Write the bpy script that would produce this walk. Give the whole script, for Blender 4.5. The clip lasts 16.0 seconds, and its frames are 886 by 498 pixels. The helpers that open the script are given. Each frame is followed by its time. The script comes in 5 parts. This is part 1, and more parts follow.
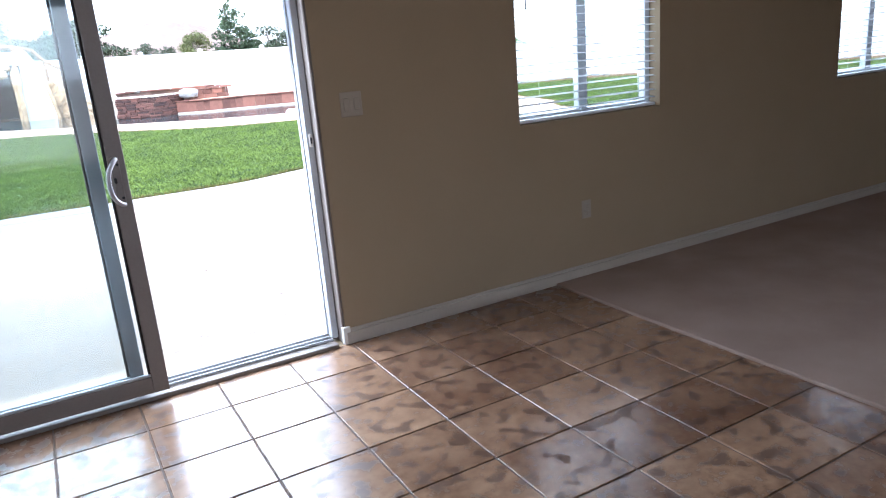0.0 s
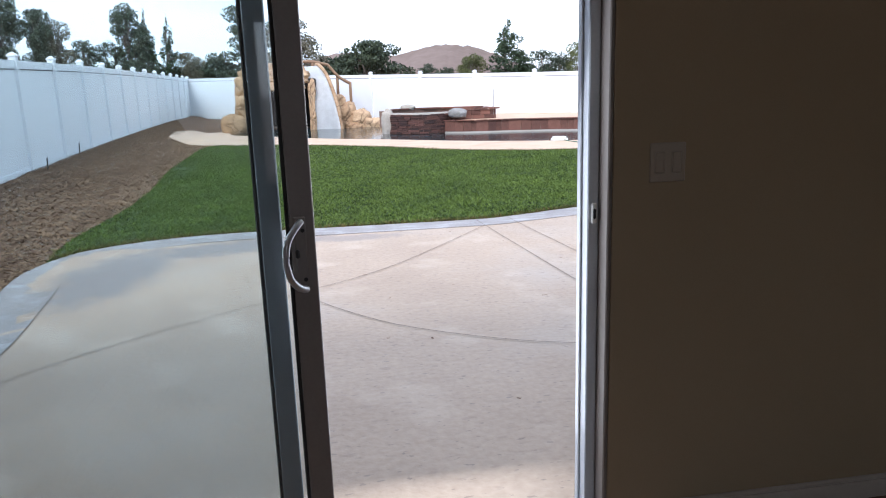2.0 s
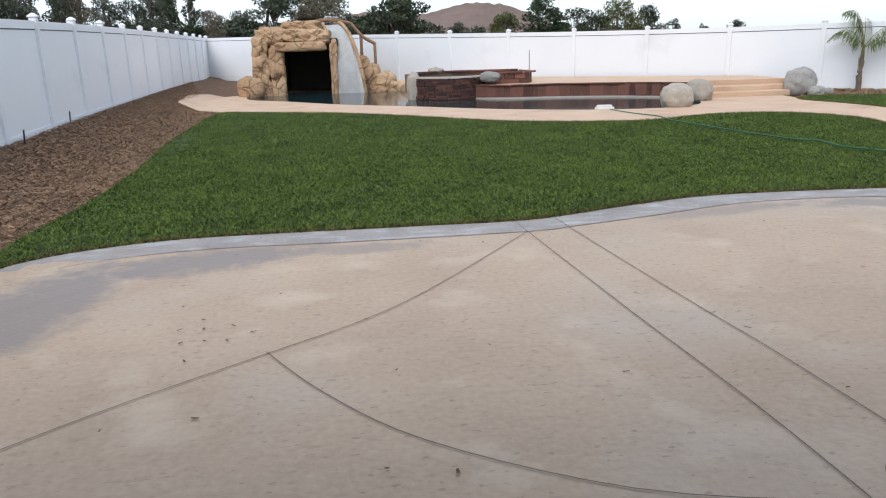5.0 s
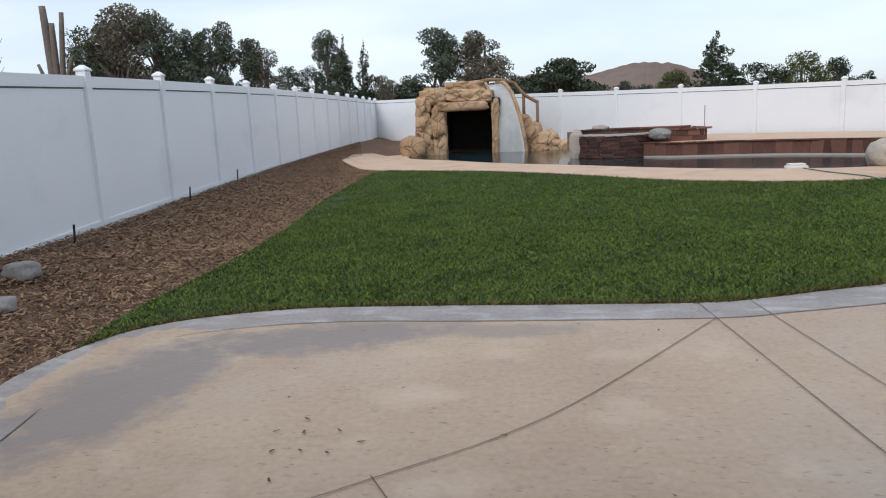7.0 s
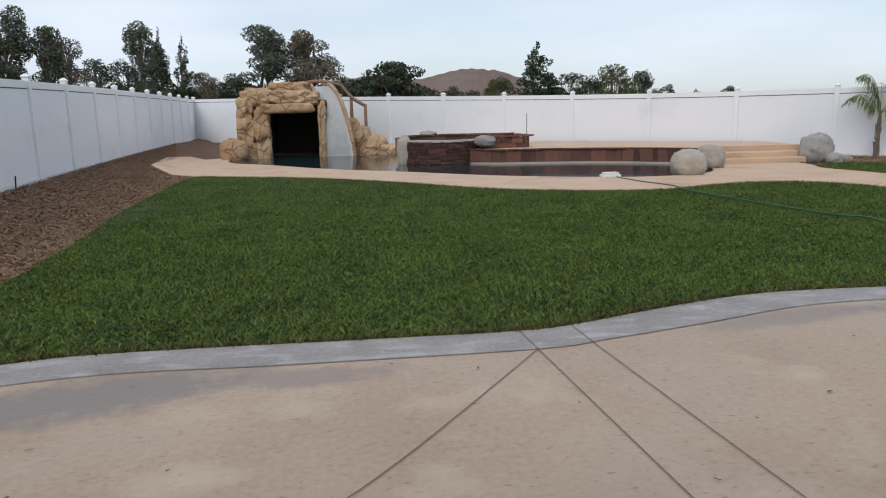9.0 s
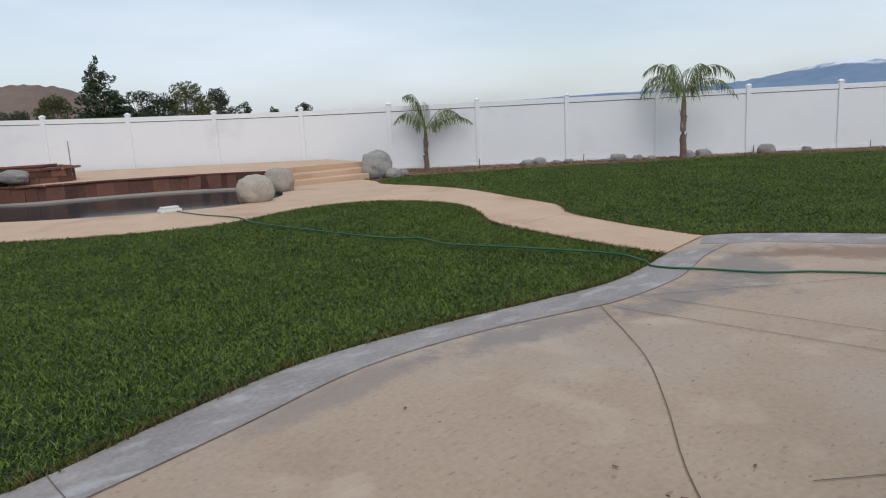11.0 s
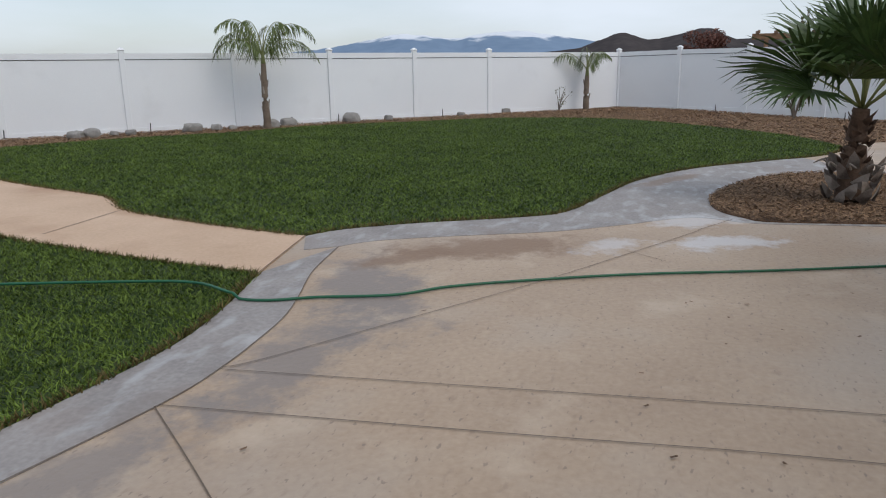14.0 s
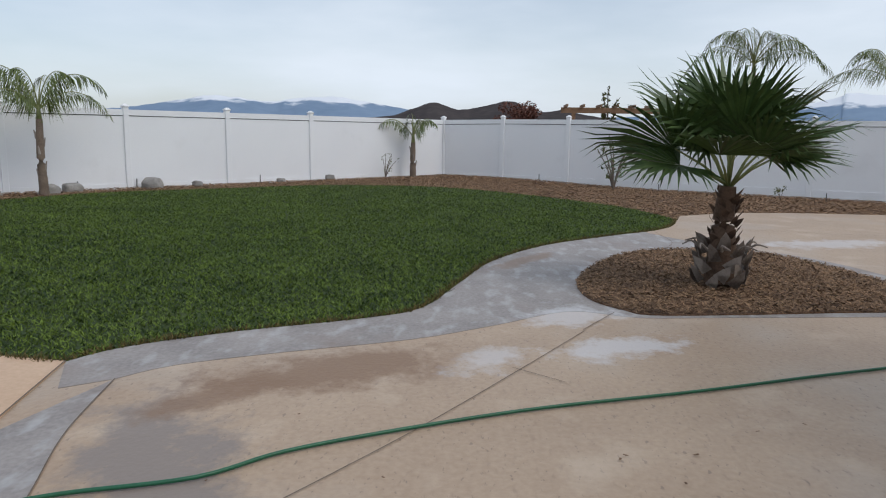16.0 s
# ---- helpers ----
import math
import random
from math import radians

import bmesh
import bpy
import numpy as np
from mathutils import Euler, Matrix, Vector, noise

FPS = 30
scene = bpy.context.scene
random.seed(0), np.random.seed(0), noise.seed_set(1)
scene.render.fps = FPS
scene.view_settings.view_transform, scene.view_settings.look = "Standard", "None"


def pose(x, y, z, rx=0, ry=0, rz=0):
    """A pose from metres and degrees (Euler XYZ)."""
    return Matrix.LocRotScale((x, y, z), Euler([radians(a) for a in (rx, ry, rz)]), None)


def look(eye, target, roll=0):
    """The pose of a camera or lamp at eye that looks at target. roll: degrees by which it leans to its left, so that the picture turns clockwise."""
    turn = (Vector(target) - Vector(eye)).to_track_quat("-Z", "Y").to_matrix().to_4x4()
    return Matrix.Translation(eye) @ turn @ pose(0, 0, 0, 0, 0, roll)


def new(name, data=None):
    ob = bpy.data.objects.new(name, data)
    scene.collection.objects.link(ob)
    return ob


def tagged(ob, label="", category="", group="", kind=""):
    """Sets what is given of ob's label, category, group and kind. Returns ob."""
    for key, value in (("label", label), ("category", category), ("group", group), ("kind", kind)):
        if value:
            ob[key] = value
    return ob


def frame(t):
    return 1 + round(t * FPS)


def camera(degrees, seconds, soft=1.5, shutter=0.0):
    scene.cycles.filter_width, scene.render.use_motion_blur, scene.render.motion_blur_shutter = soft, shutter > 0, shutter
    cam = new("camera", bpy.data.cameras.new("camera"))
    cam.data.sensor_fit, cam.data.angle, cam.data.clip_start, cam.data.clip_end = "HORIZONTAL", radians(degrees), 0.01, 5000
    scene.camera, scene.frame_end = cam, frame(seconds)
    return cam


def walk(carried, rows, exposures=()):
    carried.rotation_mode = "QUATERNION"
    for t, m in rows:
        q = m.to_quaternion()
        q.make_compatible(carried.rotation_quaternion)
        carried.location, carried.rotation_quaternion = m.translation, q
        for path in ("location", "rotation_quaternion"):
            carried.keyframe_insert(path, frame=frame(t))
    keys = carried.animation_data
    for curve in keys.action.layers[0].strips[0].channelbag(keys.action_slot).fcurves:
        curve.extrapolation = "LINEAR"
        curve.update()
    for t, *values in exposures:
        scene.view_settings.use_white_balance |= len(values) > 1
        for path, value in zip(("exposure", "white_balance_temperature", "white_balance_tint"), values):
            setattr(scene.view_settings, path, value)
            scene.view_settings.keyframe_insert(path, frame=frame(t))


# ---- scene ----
cam = camera(63.8, 16.0, 1.1)
PATH = [
    (0, (0.367, -1.073, 1.481), (1.291, 0.617, 0.942), -4.7),
    (0.5, (0.496, -0.818, 1.488), (1.097, 1.035, 1.035), -3.6),
    (1, (0.589, -0.495, 1.491), (0.996, 1.408, 1.025), -2.5),
    (1.5, (0.593, -0.151, 1.506), (0.979, 1.756, 1.045), -3.9),
    (2, (0.736, 0.242, 1.491), (1.03, 2.172, 1.057), -1.9),
    (2.5, (0.757, 0.573, 1.487), (0.961, 2.51, 1.033), -2.2),
    (3, (0.805, 0.985, 1.498), (1.114, 2.893, 0.986), -4.9),
    (3.5, (0.93, 1.268, 1.509), (1.154, 3.197, 1.029), -1.5),
    (6, (0.994, 2.455, 1.56), (1.157, 4.366, 0.994), -3.1),
    (6.5, (0.977, 2.683, 1.508), (0.865, 4.643, 1.124), -4.5),
    (7, (1.064, 2.971, 1.453), (0.84, 4.925, 1.093), -2.6),
    (7.5, (1.009, 3.223, 1.447), (1.02, 5.2, 1.147), -4.3),
    (8, (1.032, 3.395, 1.433), (1.128, 5.36, 1.077), -4.0),
    (10.5, (1.997, 4.237, 1.657), (2.891, 5.993, 1.318), -1.5),
    (11, (2.29, 4.589, 1.657), (3.516, 6.127, 1.289), -2.9),
    (11.5, (2.571, 4.751, 1.636), (3.981, 6.126, 1.284), 0.1),
    (12, (3.003, 5.049, 1.578), (4.528, 6.279, 1.179), -1.6),
    (12.5, (3.47, 5.412, 1.549), (5.206, 6.275, 1.057), -1.1),
    (13, (3.799, 5.539, 1.589), (5.535, 6.426, 1.142), 1.2),
    (13.5, (4.138, 5.794, 1.577), (5.929, 6.547, 1.101), -2.2),
    (14, (4.449, 6.015, 1.572), (6.283, 6.642, 1.077), -0.8),
    (14.5, (4.843, 6.163, 1.58), (6.665, 6.853, 1.127), 0.7),
    (15, (5.214, 6.397, 1.596), (7.109, 6.84, 1.139), -1.9),
    (15.5, (5.591, 6.48, 1.588), (7.536, 6.813, 1.261), 0.9),
    (16, (5.963, 6.586, 1.569), (7.932, 6.729, 1.246), 0.9),
]
EXPOSURES = [(0.0, 2.9, 5600, 12), (0.5, 2.35, 5600, 13), (1.0, 1.65, 5600, 13), (1.5, 1.35, 5700, 13), (2.0, 1.3, 5900, 13), (2.5, 1.2, 5950, 13), (3.0, 1.18, 6150, 10), (3.5, 1.08, 6200, 10), (6.0, 0.4, 6450, 10), (7.0, 0.32, 6400, 10), (8.0, 0.22, 6450, 10), (10.5, 0.05, 6500, 10), (16.0, 0.05, 6500, 10)]
walk(cam, [(t, look(eye, target, roll)) for t, eye, target, roll in PATH], EXPOSURES)
# ---- world and light ----
world = bpy.data.worlds.new("sky_world")
scene.world = world
world.use_nodes = True
wn, wl = world.node_tree.nodes, world.node_tree.links
wbg = wn["Background"]
sky = wn.new("ShaderNodeTexSky")
sky.sky_type, sky.sun_disc = "NISHITA", False
sky.sun_elevation, sky.sun_rotation = radians(49), radians(207)
sky.air_density, sky.dust_density = 1.0, 1.5
wtc = wn.new("ShaderNodeTexCoord")
wmap = wn.new("ShaderNodeMapping")
wmap.inputs["Scale"].default_value = (1.2, 1.2, 5.0)
wnoise = wn.new("ShaderNodeTexNoise")
wnoise.inputs["Scale"].default_value, wnoise.inputs["Detail"].default_value = 1.6, 7
wramp = wn.new("ShaderNodeValToRGB")
wramp.color_ramp.elements[0].position, wramp.color_ramp.elements[1].position = 0.35, 0.7
wramp.color_ramp.elements[0].color, wramp.color_ramp.elements[1].color = (0.42, 0.42, 0.42, 1), (0.95, 0.95, 0.95, 1)
wmix = wn.new("ShaderNodeMix")
wmix.data_type = "RGBA"
wmix.inputs["B"].default_value = (6.6, 7.3, 8.2, 1)
wl.new(wtc.outputs["Generated"], wmap.inputs["Vector"])
wl.new(wmap.outputs["Vector"], wnoise.inputs["Vector"])
wl.new(wnoise.outputs["Fac"], wramp.inputs["Fac"])
wl.new(wramp.outputs["Color"], wmix.inputs["Factor"])
wl.new(sky.outputs["Color"], wmix.inputs["A"])
wl.new(wmix.outputs["Result"], wbg.inputs["Color"])
wbg.inputs["Strength"].default_value = 0.114
sun = new("sun", bpy.data.lights.new("sun", "SUN"))
sun.data.energy, sun.data.angle, sun.data.color = 0.95, radians(30), (1.0, 0.95, 0.88)
sun.matrix_world = look((0, 0, 0), (0.30, 0.58, -0.76))


# ---- materials ----
def mat(name, low, high, rough=0.8, scale=6.0, fine=60.0, bump=0.2, metal=0.0, detail=6.0, spread=0.5, rnd=0.0, island=0.0, spec=0.5, dist=0.01):
    """A two-scale mottled surface from colour low to colour high; rnd or island: variation from piece to piece."""
    m = bpy.data.materials.new(name)
    m.use_nodes = True
    n, l = m.node_tree.nodes, m.node_tree.links
    b = n["Principled BSDF"]
    tc = n.new("ShaderNodeTexCoord")
    a = n.new("ShaderNodeTexNoise")
    a.inputs["Scale"].default_value, a.inputs["Detail"].default_value = scale, detail
    f = n.new("ShaderNodeTexNoise")
    f.inputs["Scale"].default_value, f.inputs["Detail"].default_value = fine, 3
    mixf = n.new("ShaderNodeMath")
    mixf.operation = "MULTIPLY_ADD"
    mixf.inputs[1].default_value = 0.45
    half = n.new("ShaderNodeMath")
    half.operation = "MULTIPLY"
    half.inputs[1].default_value = 0.55
    l.new(tc.outputs["Object"], a.inputs["Vector"])
    l.new(tc.outputs["Object"], f.inputs["Vector"])
    l.new(a.outputs["Fac"], half.inputs[0])
    l.new(f.outputs["Fac"], mixf.inputs[0])
    l.new(half.outputs[0], mixf.inputs[2])
    last = mixf.outputs[0]
    if rnd or island:
        src = n.new("ShaderNodeObjectInfo").outputs["Random"] if rnd else n.new("ShaderNodeNewGeometry").outputs["Random Per Island"]
        sub = n.new("ShaderNodeMath")
        sub.operation, sub.inputs[1].default_value = "SUBTRACT", 0.5
        l.new(src, sub.inputs[0])
        add = n.new("ShaderNodeMath")
        add.operation, add.inputs[1].default_value = "MULTIPLY_ADD", rnd or island
        l.new(sub.outputs[0], add.inputs[0])
        l.new(last, add.inputs[2])
        last = add.outputs[0]
    r = n.new("ShaderNodeValToRGB")
    r.color_ramp.elements[0].position, r.color_ramp.elements[1].position = 0.5 - spread / 2, 0.5 + spread / 2
    r.color_ramp.elements[0].color, r.color_ramp.elements[1].color = (*low, 1), (*high, 1)
    l.new(last, r.inputs["Fac"])
    l.new(r.outputs["Color"], b.inputs["Base Color"])
    b.inputs["Roughness"].default_value, b.inputs["Metallic"].default_value = rough, metal
    b.inputs["Specular IOR Level"].default_value = spec
    if bump:
        bp = n.new("ShaderNodeBump")
        bp.inputs["Strength"].default_value, bp.inputs["Distance"].default_value = bump, dist
        l.new(mixf.outputs[0], bp.inputs["Height"])
        l.new(bp.outputs["Normal"], b.inputs["Normal"])
    return m


def blotch(m, colour, scale, lo, hi, amount=0.8, rough=None, squash=(1, 1, 1), shift=0.0):
    """Stains of another colour, shaped by their own noise, over a material of mat()."""
    n, l = m.node_tree.nodes, m.node_tree.links
    b = n["Principled BSDF"]
    old = b.inputs["Base Color"].links[0].from_socket
    tc, mp, no, rp, mx = (n.new("ShaderNode" + k) for k in ("TexCoord", "Mapping", "TexNoise", "MapRange", "Mix"))
    mp.inputs["Scale"].default_value, mp.inputs["Location"].default_value = squash, (shift, shift * 0.7, 0)
    no.inputs["Scale"].default_value, no.inputs["Detail"].default_value = scale, 7
    rp.inputs["From Min"].default_value, rp.inputs["From Max"].default_value, rp.inputs["To Max"].default_value = lo, hi, amount
    mx.data_type = "RGBA"
    mx.inputs["B"].default_value = (*colour, 1)
    l.new(tc.outputs["Object"], mp.inputs["Vector"])
    l.new(mp.outputs["Vector"], no.inputs["Vector"])
    l.new(no.outputs["Fac"], rp.inputs["Value"])
    l.new(rp.outputs["Result"], mx.inputs["Factor"])
    l.new(old, mx.inputs["A"])
    l.new(mx.outputs["Result"], b.inputs["Base Color"])
    if rough is not None:
        rr = n.new("ShaderNodeMapRange")
        rr.inputs["To Min"].default_value, rr.inputs["To Max"].default_value = b.inputs["Roughness"].default_value, rough
        l.new(rp.outputs["Result"], rr.inputs["Value"])
        l.new(rr.outputs["Result"], b.inputs["Roughness"])
    return m


def stain_at(m, cx, cy, rx, ry, rz, colour, amount, ragged=0.9):
    """One soft ragged stain at a place of the paving."""
    n, l = m.node_tree.nodes, m.node_tree.links
    b = n["Principled BSDF"]
    old = b.inputs["Base Color"].links[0].from_socket
    tc, mp, ln, no, ad, rp, mx = (n.new("ShaderNode" + k) for k in ("TexCoord", "Mapping", "VectorMath", "TexNoise", "Math", "MapRange", "Mix"))
    mp.vector_type = "TEXTURE"
    mp.inputs["Location"].default_value, mp.inputs["Rotation"].default_value, mp.inputs["Scale"].default_value = (cx, cy, 0), (0, 0, radians(rz)), (rx, ry, 1000)
    ln.operation = "LENGTH"
    no.inputs["Scale"].default_value, no.inputs["Detail"].default_value, no.inputs["Roughness"].default_value = 3.5, 9, 0.7
    ad.operation, ad.inputs[1].default_value = "MULTIPLY_ADD", ragged * 2.2
    rp.inputs["From Min"].default_value, rp.inputs["From Max"].default_value = 1.0 + ragged * 1.18, 0.68 + ragged * 0.97
    rp.inputs["To Min"].default_value, rp.inputs["To Max"].default_value = 0.0, amount
    mx.data_type = "RGBA"
    mx.inputs["B"].default_value = (*colour, 1)
    l.new(tc.outputs["Object"], mp.inputs["Vector"])
    l.new(tc.outputs["Object"], no.inputs["Vector"])
    l.new(mp.outputs["Vector"], ln.inputs[0])
    l.new(no.outputs["Fac"], ad.inputs[0])
    l.new(ln.outputs["Value"], ad.inputs[2])
    l.new(ad.outputs[0], rp.inputs["Value"])
    l.new(rp.outputs["Result"], mx.inputs["Factor"])
    l.new(old, mx.inputs["A"])
    l.new(mx.outputs["Result"], b.inputs["Base Color"])


M_WALL = mat("tan_wall_paint", (0.285, 0.212, 0.13), (0.325, 0.245, 0.155), 0.75, 2, 220, 0.25, dist=0.002)
M_CEIL = mat("ceiling_paint", (0.66, 0.63, 0.57), (0.72, 0.69, 0.63), 0.85, 2, 150, 0.3, dist=0.003)
M_STUCCO = mat("stucco", (0.42, 0.35, 0.27), (0.50, 0.43, 0.34), 0.9, 3, 90, 0.6)
M_TRIM = mat("white_trim", (0.66, 0.64, 0.60), (0.74, 0.72, 0.68), 0.45, 3, 80, 0.05)
M_BASE = mat("tan_baseboard_paint", (0.38, 0.33, 0.28), (0.44, 0.385, 0.33), 0.5, 3, 80, 0.05)
M_TILE = blotch(mat("ceramic_tile", (0.13, 0.066, 0.038), (0.34, 0.215, 0.135), 0.22, 4, 22, 0.08, rnd=0.25, spread=0.4, dist=0.003),
                (0.055, 0.026, 0.016), 13, 0.50, 0.60, 0.7, 0.4)
for nd in [q for q in M_TILE.node_tree.nodes if q.type == "TEX_COORD"]:
    here = M_TILE.node_tree.nodes.new("ShaderNodeNewGeometry")
    for ln in list(nd.outputs["Object"].links):
        M_TILE.node_tree.links.new(here.outputs["Position"], ln.to_socket)
M_GROUT = mat("tile_grout", (0.09, 0.065, 0.05), (0.14, 0.10, 0.08), 0.9, 20, 200, 0.3)
M_CARPET = mat("carpet", (0.26, 0.185, 0.15), (0.37, 0.28, 0.235), 1.0, 3, 320, 1.0, spread=0.4, dist=0.006, spec=0.1)
M_ALU = mat("anodised_frame", (0.15, 0.125, 0.11), (0.19, 0.16, 0.14), 0.42, 3, 90, 0.03)
M_FRAMEW = mat("pale_frame", (0.40, 0.42, 0.45), (0.48, 0.50, 0.53), 0.35, 3, 90, 0.03)
M_OUTST = mat("grey_blue_frame", (0.10, 0.115, 0.13), (0.14, 0.155, 0.17), 0.45, 3, 90, 0.03)
M_CHROME = mat("brushed_metal", (0.36, 0.35, 0.36), (0.46, 0.45, 0.46), 0.32, 6, 200, 0.05, metal=0.85)
M_DARK = mat("dark_slot", (0.01, 0.01, 0.01), (0.02, 0.02, 0.02), 0.7, 6, 90, 0)
M_PLASTIC = mat("ivory_plastic", (0.31, 0.26, 0.205), (0.35, 0.295, 0.235), 0.4, 5, 90, 0.02)
M_BLIND = mat("white_blind", (0.74, 0.75, 0.77), (0.80, 0.81, 0.83), 0.5, 4, 90, 0.03)
M_VINYL = blotch(mat("white_vinyl", (0.80, 0.81, 0.83), (0.87, 0.88, 0.89), 0.42, 0.7, 40, 0.03), (0.56, 0.56, 0.55), 0.9, 0.6, 0.85, 0.35)
M_GAP = mat("panel_groove", (0.10, 0.10, 0.11), (0.16, 0.16, 0.17), 0.8, 6, 60, 0)
M_CONC = blotch(blotch(mat("tan_concrete", (0.365, 0.258, 0.176), (0.48, 0.357, 0.252), 0.55, 1.1, 26, 0.5, spread=0.36, dist=0.02),
                       (0.40, 0.35, 0.305), 0.55, 0.52, 0.7, 0.5), (0.24, 0.165, 0.125), 9.0, 0.60, 0.70, 0.3, squash=(1, 2.4, 1))
M_CONC = blotch(blotch(M_CONC, (0.17, 0.125, 0.105), 16.0, 0.635, 0.675, 0.55, squash=(1, 2.2, 1), shift=7), (0.68, 0.56, 0.44), 1.7, 0.56, 0.72, 0.35, shift=11)
M_BORD = blotch(blotch(mat("grey_border_concrete", (0.20, 0.178, 0.166), (0.38, 0.343, 0.322), 0.6, 2.2, 30, 0.4, spread=0.42, dist=0.012),
                       (0.52, 0.52, 0.53), 3.0, 0.52, 0.68, 0.5, squash=(1, 2.2, 1)), (0.22, 0.165, 0.135), 1.1, 0.56, 0.7, 0.55, shift=3)
GREY, RUST, BLOOM = (0.225, 0.19, 0.172), (0.23, 0.135, 0.076), (0.66, 0.66, 0.68)
for st in ((9.0, 8.15, 1.1, 0.42, 28, GREY, 0.85, 1.5), (7.6, 8.05, 0.9, 0.3, 5, GREY, 0.8, 1.5), (6.1, 8.3, 1.0, 0.25, -4, GREY, 0.75, 1.5), (4.4, 8.3, 0.9, 0.2, 10, GREY, 0.6), (-1.25, 6.6, 1.15, 0.5, 80, GREY, 0.9), (-0.3, 7.6, 1.0, 0.36, 14, GREY, 0.9), (0.9, 7.7, 0.7, 0.2, 0, GREY, 0.6),
           (10.45, 7.6, 0.95, 0.42, -62, RUST, 0.85, 1.3), (9.9, 8.2, 0.5, 0.22, -40, RUST, 0.8), (11.2, 5.6, 0.55, 0.26, -60, BLOOM, 0.6, 1.6), (10.8, 6.6, 0.4, 0.2, -30, BLOOM, 0.5, 1.6), (12.1, 5.9, 0.6, 0.3, -60, BLOOM, 0.55, 1.6), (17.0, 1.5, 1.3, 0.4, -70, BLOOM, 0.5, 1.6), (14.8, 6.2, 0.9, 0.18, -28, RUST, 0.6)):
    stain_at(M_CONC, *st)
    stain_at(M_BORD, *st)
M_PATHC = blotch(mat("salmon_concrete", (0.50, 0.33, 0.21), (0.64, 0.45, 0.31), 0.65, 1.4, 34, 0.3, spread=0.42, dist=0.01),
                 (0.33, 0.17, 0.09), 1.0, 0.55, 0.75, 0.55)
M_JOINT = mat("saw_cut_joint", (0.12, 0.088, 0.065), (0.19, 0.145, 0.11), 0.95, 20, 90, 0.2)
M_SOIL = blotch(mat("mulch_soil", (0.055, 0.030, 0.018), (0.25, 0.145, 0.085), 1.0, 9, 55, 1.0, spread=0.34, dist=0.04), (0.30, 0.20, 0.13), 0.6, 0.5, 0.75, 0.4)
M_CHIP = mat("bark_chip", (0.075, 0.042, 0.024), (0.40, 0.25, 0.145), 0.95, 3, 60, 0.3, island=0.6, spread=0.7)
M_TURF = blotch(mat("turf", (0.012, 0.024, 0.004), (0.04, 0.07, 0.011), 0.95, 2.2, 40, 1.0, spread=0.4, dist=0.05), (0.08, 0.10, 0.028), 0.8, 0.55, 0.8, 0.4)
M_BLADE = mat("grass_blade", (0.012, 0.034, 0.004), (0.158, 0.226, 0.034), 0.6, 1.3, 9, 0, island=0.75, spread=0.6, spec=0.25)
M_EDGEB = mat("brown_grass", (0.05, 0.04, 0.014), (0.20, 0.15, 0.06), 0.9, 3, 9, 0, island=0.8, spread=0.8, spec=0.2)


def glass(name, tint=(0.93, 0.97, 0.98)):
    m = bpy.data.materials.new(name)
    m.use_nodes = True
    n, l = m.node_tree.nodes, m.node_tree.links
    n.remove(n["Principled BSDF"])
    g, t, x, f, r = (n.new("ShaderNode" + k) for k in ("BsdfGlossy", "BsdfTransparent", "MixShader", "LayerWeight", "MapRange"))
    g.inputs["Roughness"].default_value = 0.02
    t.inputs["Color"].default_value = (*tint, 1)
    f.inputs["Blend"].default_value = 0.12
    r.inputs["To Min"].default_value, r.inputs["To Max"].default_value = 0.03, 0.6
    l.new(f.outputs["Facing"], r.inputs["Value"])
    l.new(r.outputs["Result"], x.inputs["Fac"])
    l.new(t.outputs["BSDF"], x.inputs[1])
    l.new(g.outputs["BSDF"], x.inputs[2])
    l.new(x.outputs["Shader"], n["Material Output"].inputs["Surface"])
    return m


M_GLASS = glass("clear_glass", (0.91, 0.945, 0.945))


# ---- mesh helpers ----
from mathutils import geometry


def part(name, bm, material, parent=None, label="", smooth=False):
    me = bpy.data.meshes.new(name)
    if smooth:
        for fc in bm.faces:
            fc.smooth = True
    bm.to_mesh(me)
    bm.free()
    me.materials.append(material)
    ob = new(name, me)
    if parent is not None:
        ob.parent = parent
    if label:
        ob["label"] = label
    return ob


def raw(name, verts, faces, material, parent=None, label="", smooth=False):
    me = bpy.data.meshes.new(name)
    me.from_pydata(verts, [], faces)
    if smooth:
        me.polygons.foreach_set("use_smooth", [True] * len(me.polygons))
    me.materials.append(material)
    ob = new(name, me)
    if parent is not None:
        ob.parent = parent
    if label:
        ob["label"] = label
    return ob


def strips(name, v, per, material, parent=None, label=""):
    """A mesh of many loose little faces: v is an array of points, per points to a face."""
    v = np.asarray(v, dtype=np.float32).reshape(-1, 3)
    k = len(v) // per
    me = bpy.data.meshes.new(name)
    me.vertices.add(len(v))
    me.vertices.foreach_set("co", v.ravel())
    me.loops.add(len(v))
    me.loops.foreach_set("vertex_index", np.arange(len(v), dtype=np.int32))
    me.polygons.add(k)
    me.polygons.foreach_set("loop_start", np.arange(0, len(v), per, dtype=np.int32))
    me.update(calc_edges=True)
    me.materials.append(material)
    ob = new(name, me)
    if parent is not None:
        ob.parent = parent
    if label:
        ob["label"] = label
    return ob


def empty(name, at=(0, 0, 0), rz=0.0, size=1.0):
    ob = new(name)
    ob.matrix_world = pose(*at, 0, 0, rz) @ Matrix.Scale(size, 4)
    return ob


